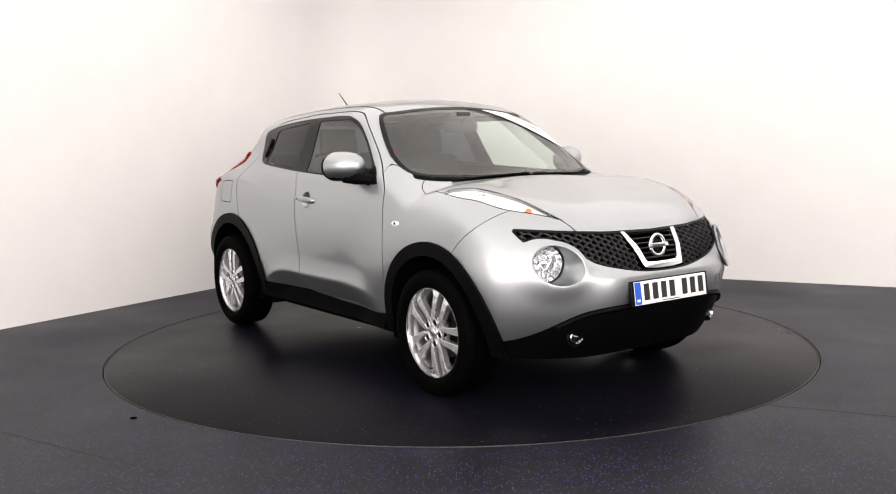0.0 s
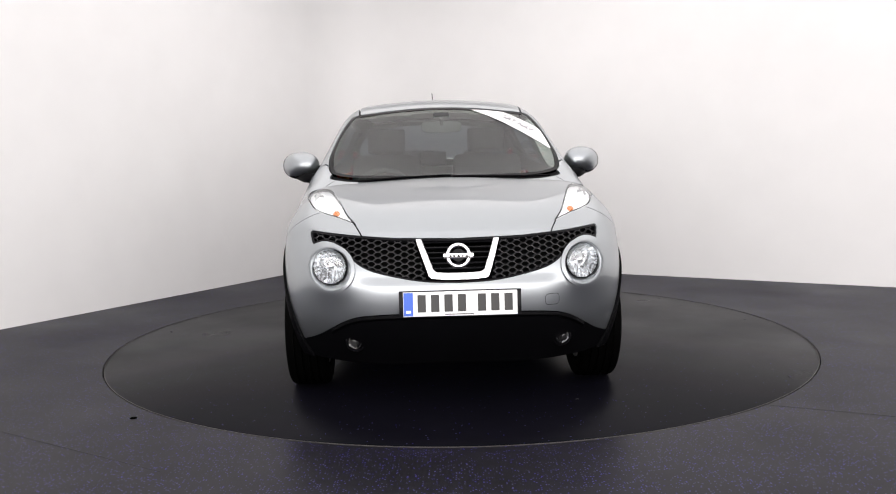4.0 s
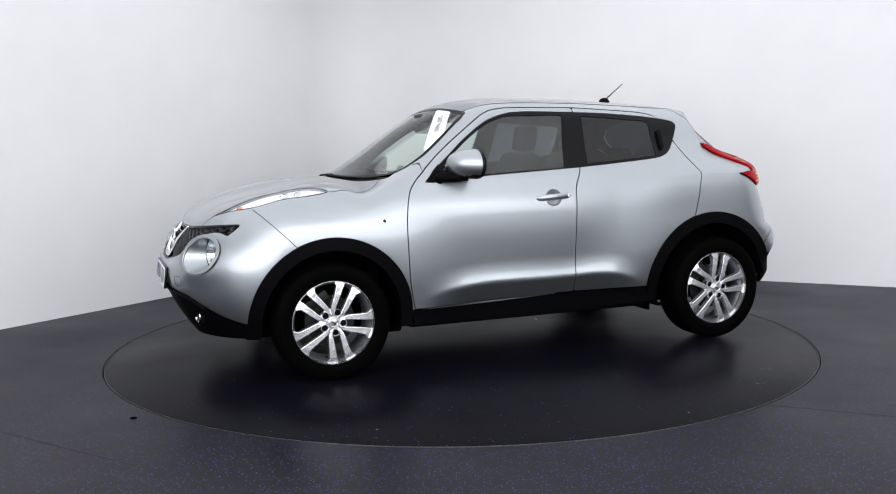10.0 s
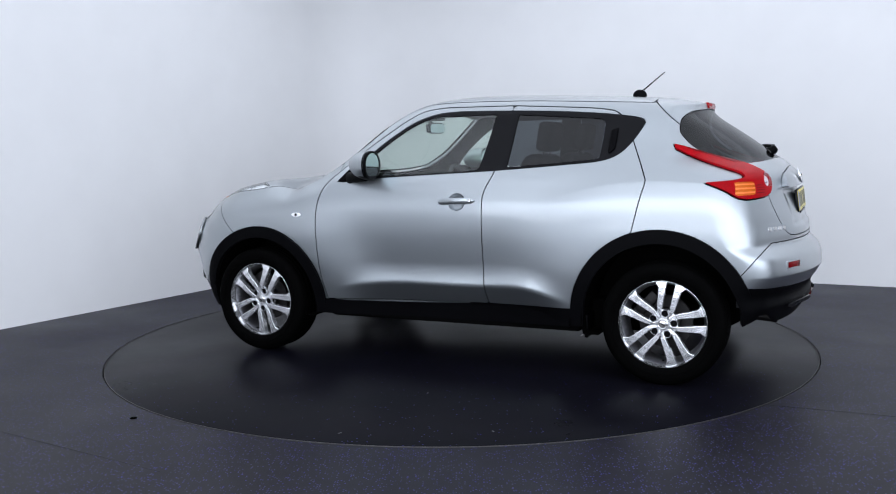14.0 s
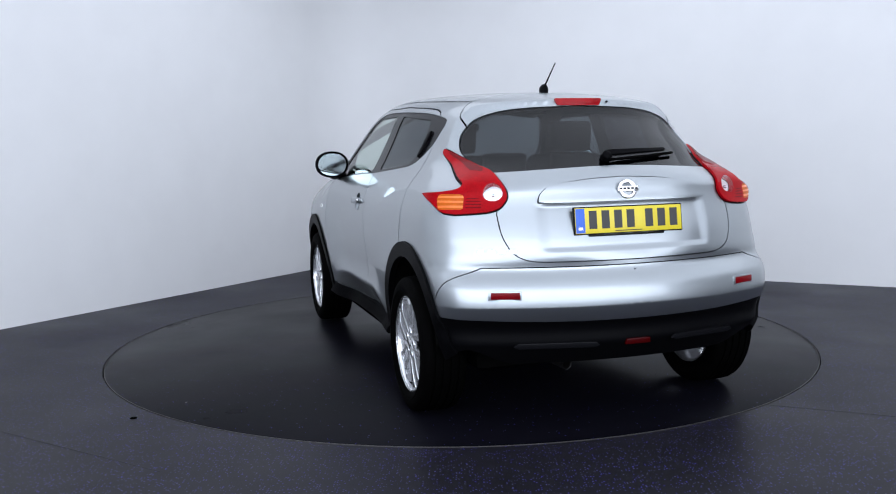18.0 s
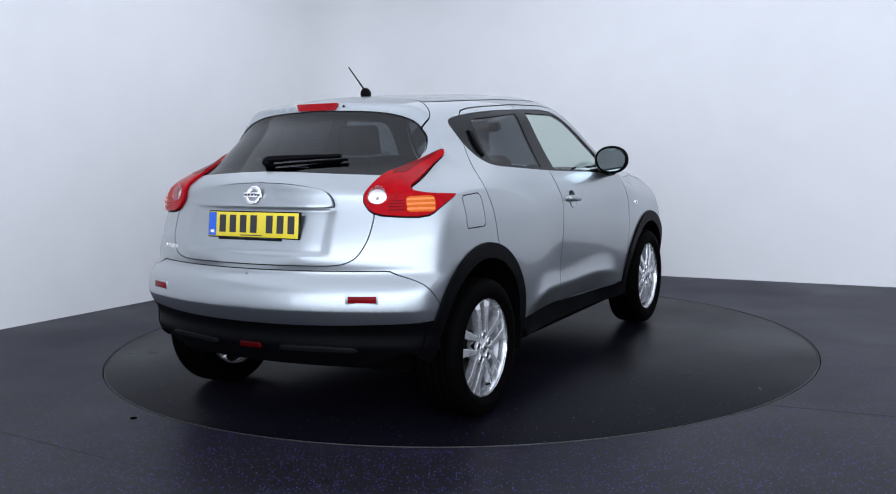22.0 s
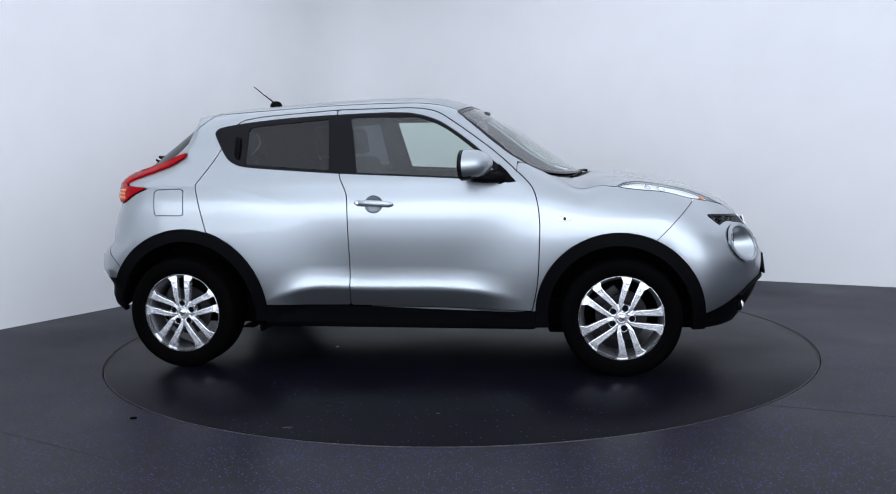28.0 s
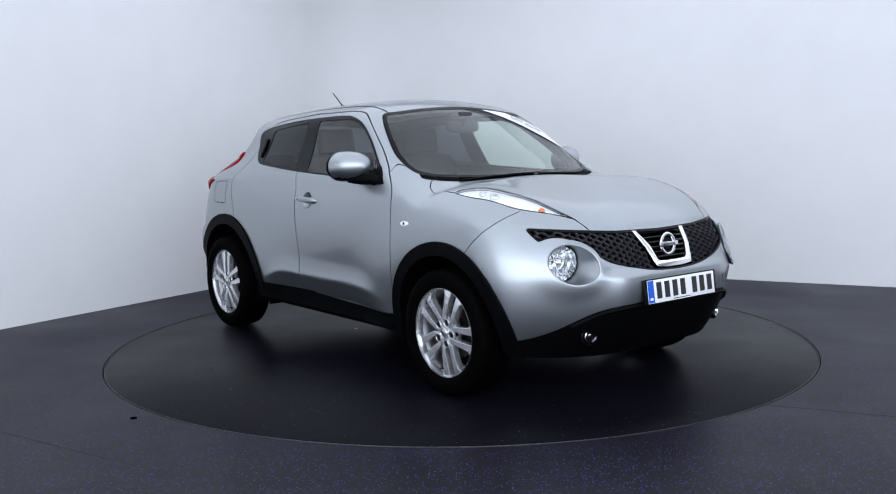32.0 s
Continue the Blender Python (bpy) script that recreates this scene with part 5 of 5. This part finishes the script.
def on_screen(x, y, lift):
    p = np.array([[x, y, on_top(x, y)]])
    return Vector((p + gradient(p) * lift)[0]), Vector(gradient(p)[0])


pa, _ = on_screen(0.43, 0.38, 0.0)
pb, _ = on_screen(0.545, 0.58, 0.0)
mid_p, nrm = on_screen(0.486, 0.472, 0.006)
run = (pb - pa).normalized()
rise = nrm.cross(run).normalized()
lettering("SAT NAV", 0.054, Matrix(((run.x, rise.x, nrm.x, mid_p.x), (run.y, rise.y, nrm.y, mid_p.y), (run.z, rise.z, nrm.z, mid_p.z), (0, 0, 0, 1))), GREYINK, windscreen)

# underside
part("underbody", box(-1.52, 1.70, -0.60, 0.60, 0.225, 0.40, 0.03), DARK, car, "black underbody")
part("underbody", box(-0.80, 0.80, -0.76, 0.76, 0.235, 0.36, 0.02), DARK, car, "black underbody")
part("rear_axle_beam", tube([(-1.265, -0.66, 0.28), (-1.22, -0.3, 0.26), (-1.22, 0.3, 0.26), (-1.265, 0.66, 0.28)], 0.035, 10), DARK, car)
for s in (1, -1):
    part("mud_flap", box(-0.835, -0.815, 0.66 * s - 0.08, 0.66 * s + 0.08, 0.20, 0.33, 0.006), PLASTIC, car, "short black mud flap")
    part("bulkhead", box(-1.58, 1.62, min(0.45 * s, 0.47 * s), max(0.45 * s, 0.47 * s), 0.30, 0.80), DARK, car, smooth=False)


# ---- the cabin ----
def pad(path, width, thick, steps=1, bm=None):
    """An upholstered cushion: a rounded slab that follows a side profile of (x, z) points, wide across y."""
    bm = bm or bmesh.new()
    pts = curve(path, 6)
    rows = []
    k = len(pts)
    for i, (x, z) in enumerate(pts):
        a, b = pts[max(i - 1, 0)], pts[min(i + 1, k - 1)]
        way = np.array(b) - np.array(a)
        way = way / np.linalg.norm(way)
        nx, nz = -way[1], way[0]
        f = i / (k - 1)
        end = math.sqrt(max(1 - abs(2 * f - 1) ** 6, 0.02))
        w, t = width / 2 * (0.86 + 0.14 * end), thick * (0.35 + 0.65 * end)
        ring = []
        for u, v in oval(24, 1.0, 1.0, 3.4):
            dip = 0.22 * (1 - min(abs(u) * 1.5, 1)) if v > 0 else 0
            ring.append(bm.verts.new((x + nx * t / 2 * (v - dip), u * w, z + nz * t / 2 * (v - dip))))
        rows.append(ring)
    for p, q in zip(rows, rows[1:]):
        for j in range(24):
            bm.faces.new((p[j], p[(j + 1) % 24], q[(j + 1) % 24], q[j]))
    bm.faces.new(rows[0][::-1])
    bm.faces.new(rows[-1])
    bmesh.ops.recalc_face_normals(bm, faces=bm.faces)
    return bm


def at_y(ob, y, x=0.0, z=0.0):
    ob.matrix_basis = Matrix.Translation((x, y, z))
    return ob


for y in (0.36, -0.36):
    seat = at_y(part("front_seat", pad([(-0.30, 0.60), (-0.05, 0.60), (0.22, 0.64)], 0.50, 0.16), CLOTH, car, "dark cloth front seat"), y)
    part("seat_back", pad([(-0.27, 0.58), (-0.33, 0.78), (-0.40, 1.0), (-0.47, 1.20)], 0.50, 0.15), CLOTH, seat)
    part("headrest", pad([(-0.485, 1.225), (-0.50, 1.30), (-0.515, 1.395)], 0.27, 0.10), CLOTH, seat)
    for o in (-0.06, 0.06):
        part("headrest_post", tube([(-0.462, o, 1.17), (-0.492, o, 1.25)], 0.006, 8), CHROME, seat)
bench = part("rear_seat", pad([(-1.18, 0.66), (-0.95, 0.66), (-0.70, 0.69)], 0.86, 0.16), CLOTH, car, "dark cloth rear bench seat")
part("seat_back", pad([(-1.20, 0.84), (-1.24, 0.96), (-1.28, 1.10)], 1.22, 0.14), CLOTH, bench)
for y in (-0.36, 0.0, 0.36):
    at_y(part("rear_headrest", pad([(-1.285, 1.11), (-1.295, 1.16), (-1.305, 1.225)], 0.22, 0.085), CLOTH, bench), y)
dash = bmesh.new()
rows = []
for j in range(17):
    y = -0.70 + 1.40 * j / 16
    hump = 0.035 * math.exp(-((y + 0.36) / 0.17) ** 2)
    back = 0.04 * (1 - (y / 0.7) ** 2)
    rows.append([dash.verts.new(p) for p in ((0.86 + back, y, 1.02), (0.72, y, 1.035 + hump * 0.6), (0.56, y, 1.03 + hump), (0.50, y, 1.00 + hump), (0.48, y, 0.90), (0.54, y, 0.72), (0.80, y, 0.60))])
for p, q in zip(rows, rows[1:]):
    for k in range(6):
        dash.faces.new((p[k], q[k], q[k + 1], p[k + 1]))
bmesh.ops.recalc_face_normals(dash, faces=dash.faces)
dashboard = part("dashboard", dash, TRIM, car, "dark grey moulded dashboard")
part("centre_stack", box(0.40, 0.56, -0.13, 0.13, 0.62, 0.98, 0.03), TRIM, dashboard)
part("console", box(-0.35, 0.50, -0.10, 0.10, 0.40, 0.66, 0.04), TRIM, car, "dark centre console")
part("gear_lever", tube([(0.20, 0, 0.65), (0.17, 0, 0.78), (0.165, 0, 0.82)], [0.012, 0.012, 0.024], 12), GLOSSY, car)
# steering wheel on the car's right
sw = facing((0.36, -0.37, 0.965), (-0.88, 0, 0.47))
ring = bmesh.new()
n, m, rows = 48, 10, []
for i in range(n):
    t = 2 * math.pi * i / n
    rows.append([ring.verts.new(sw @ Vector((0.016 * math.sin(q), (0.182 + 0.016 * math.cos(q)) * math.cos(t), (0.182 + 0.016 * math.cos(q)) * math.sin(t)))) for q in (2 * math.pi * j / m for j in range(m))])
for i in range(n):
    for j in range(m):
        ring.faces.new((rows[i][j], rows[(i + 1) % n][j], rows[(i + 1) % n][(j + 1) % m], rows[i][(j + 1) % m]))
bmesh.ops.recalc_face_normals(ring, faces=ring.faces)
steering = part("steering_wheel", ring, TRIM, car, "dark leather-rimmed steering wheel")
part("boss", slab(oval(24, 0.075, 0.06, 3.0), sw, -0.05, -0.005, 0.012), TRIM, steering)
for a in (0, 180, 270):
    part("spoke", box(-0.02, 0.0, 0.05, 0.178, -0.018, 0.018, 0.006), SATIN, steering).matrix_basis = sw @ pose(0, 0, 0, a, 0, 0)
# interior mirror, its foot and the visors
mirror = part("interior_mirror", slab(oval(28, 0.125, 0.036, 4.0), facing((0.40, 0, 1.385), (-1, 0, -0.05)), -0.03, 0.0, 0.008), TRIM, car, "dark interior mirror")
part("mirror_glass", slab(oval(28, 0.115, 0.029, 4.0), facing((0.40, 0, 1.385), (-1, 0, -0.05)), 0.0, 0.002), MIRROR, mirror, smooth=False)
part("mirror_stem", tube([(0.42, 0, 1.40), (0.47, 0, 1.44)], 0.012, 8), TRIM, mirror)
part("mirror_housing", box(0.36, 0.46, -0.05, 0.05, 1.435, 1.475, 0.012), TRIM, mirror)
for y in (0.34, -0.34):
    part("sun_visor", box(0.14, 0.30, y - 0.16, y + 0.16, 1.462, 1.478, 0.006), LINING, car, "pale sun visor")
# pale lining under the roof, dark floor and cards along the doors
skin("headlining", [roof], LINING, car, "pale roof lining", lift=-0.035, edge=0, both=True)
part("cabin_floor", box(-0.78, 0.80, -0.68, 0.68, 0.36, 0.42), TRIM, car, "dark carpeted cabin floor")
part("rear_floor", box(-1.6, -0.78, -0.44, 0.44, 0.36, 0.42), TRIM, car, "dark carpeted rear floor")
part("firewall", box(0.93, 0.99, -0.60, 0.60, 0.36, 1.05), DARK, car, smooth=False)
part("parcel_shelf", box(-1.66, -1.26, -0.60, 0.60, 1.04, 1.06, 0.006), TRIM, car, "dark parcel shelf")
part("load_bay", box(-1.72, -1.24, -0.44, 0.44, 0.42, 0.60, 0.02), TRIM, car, "dark load bay floor")

motions()
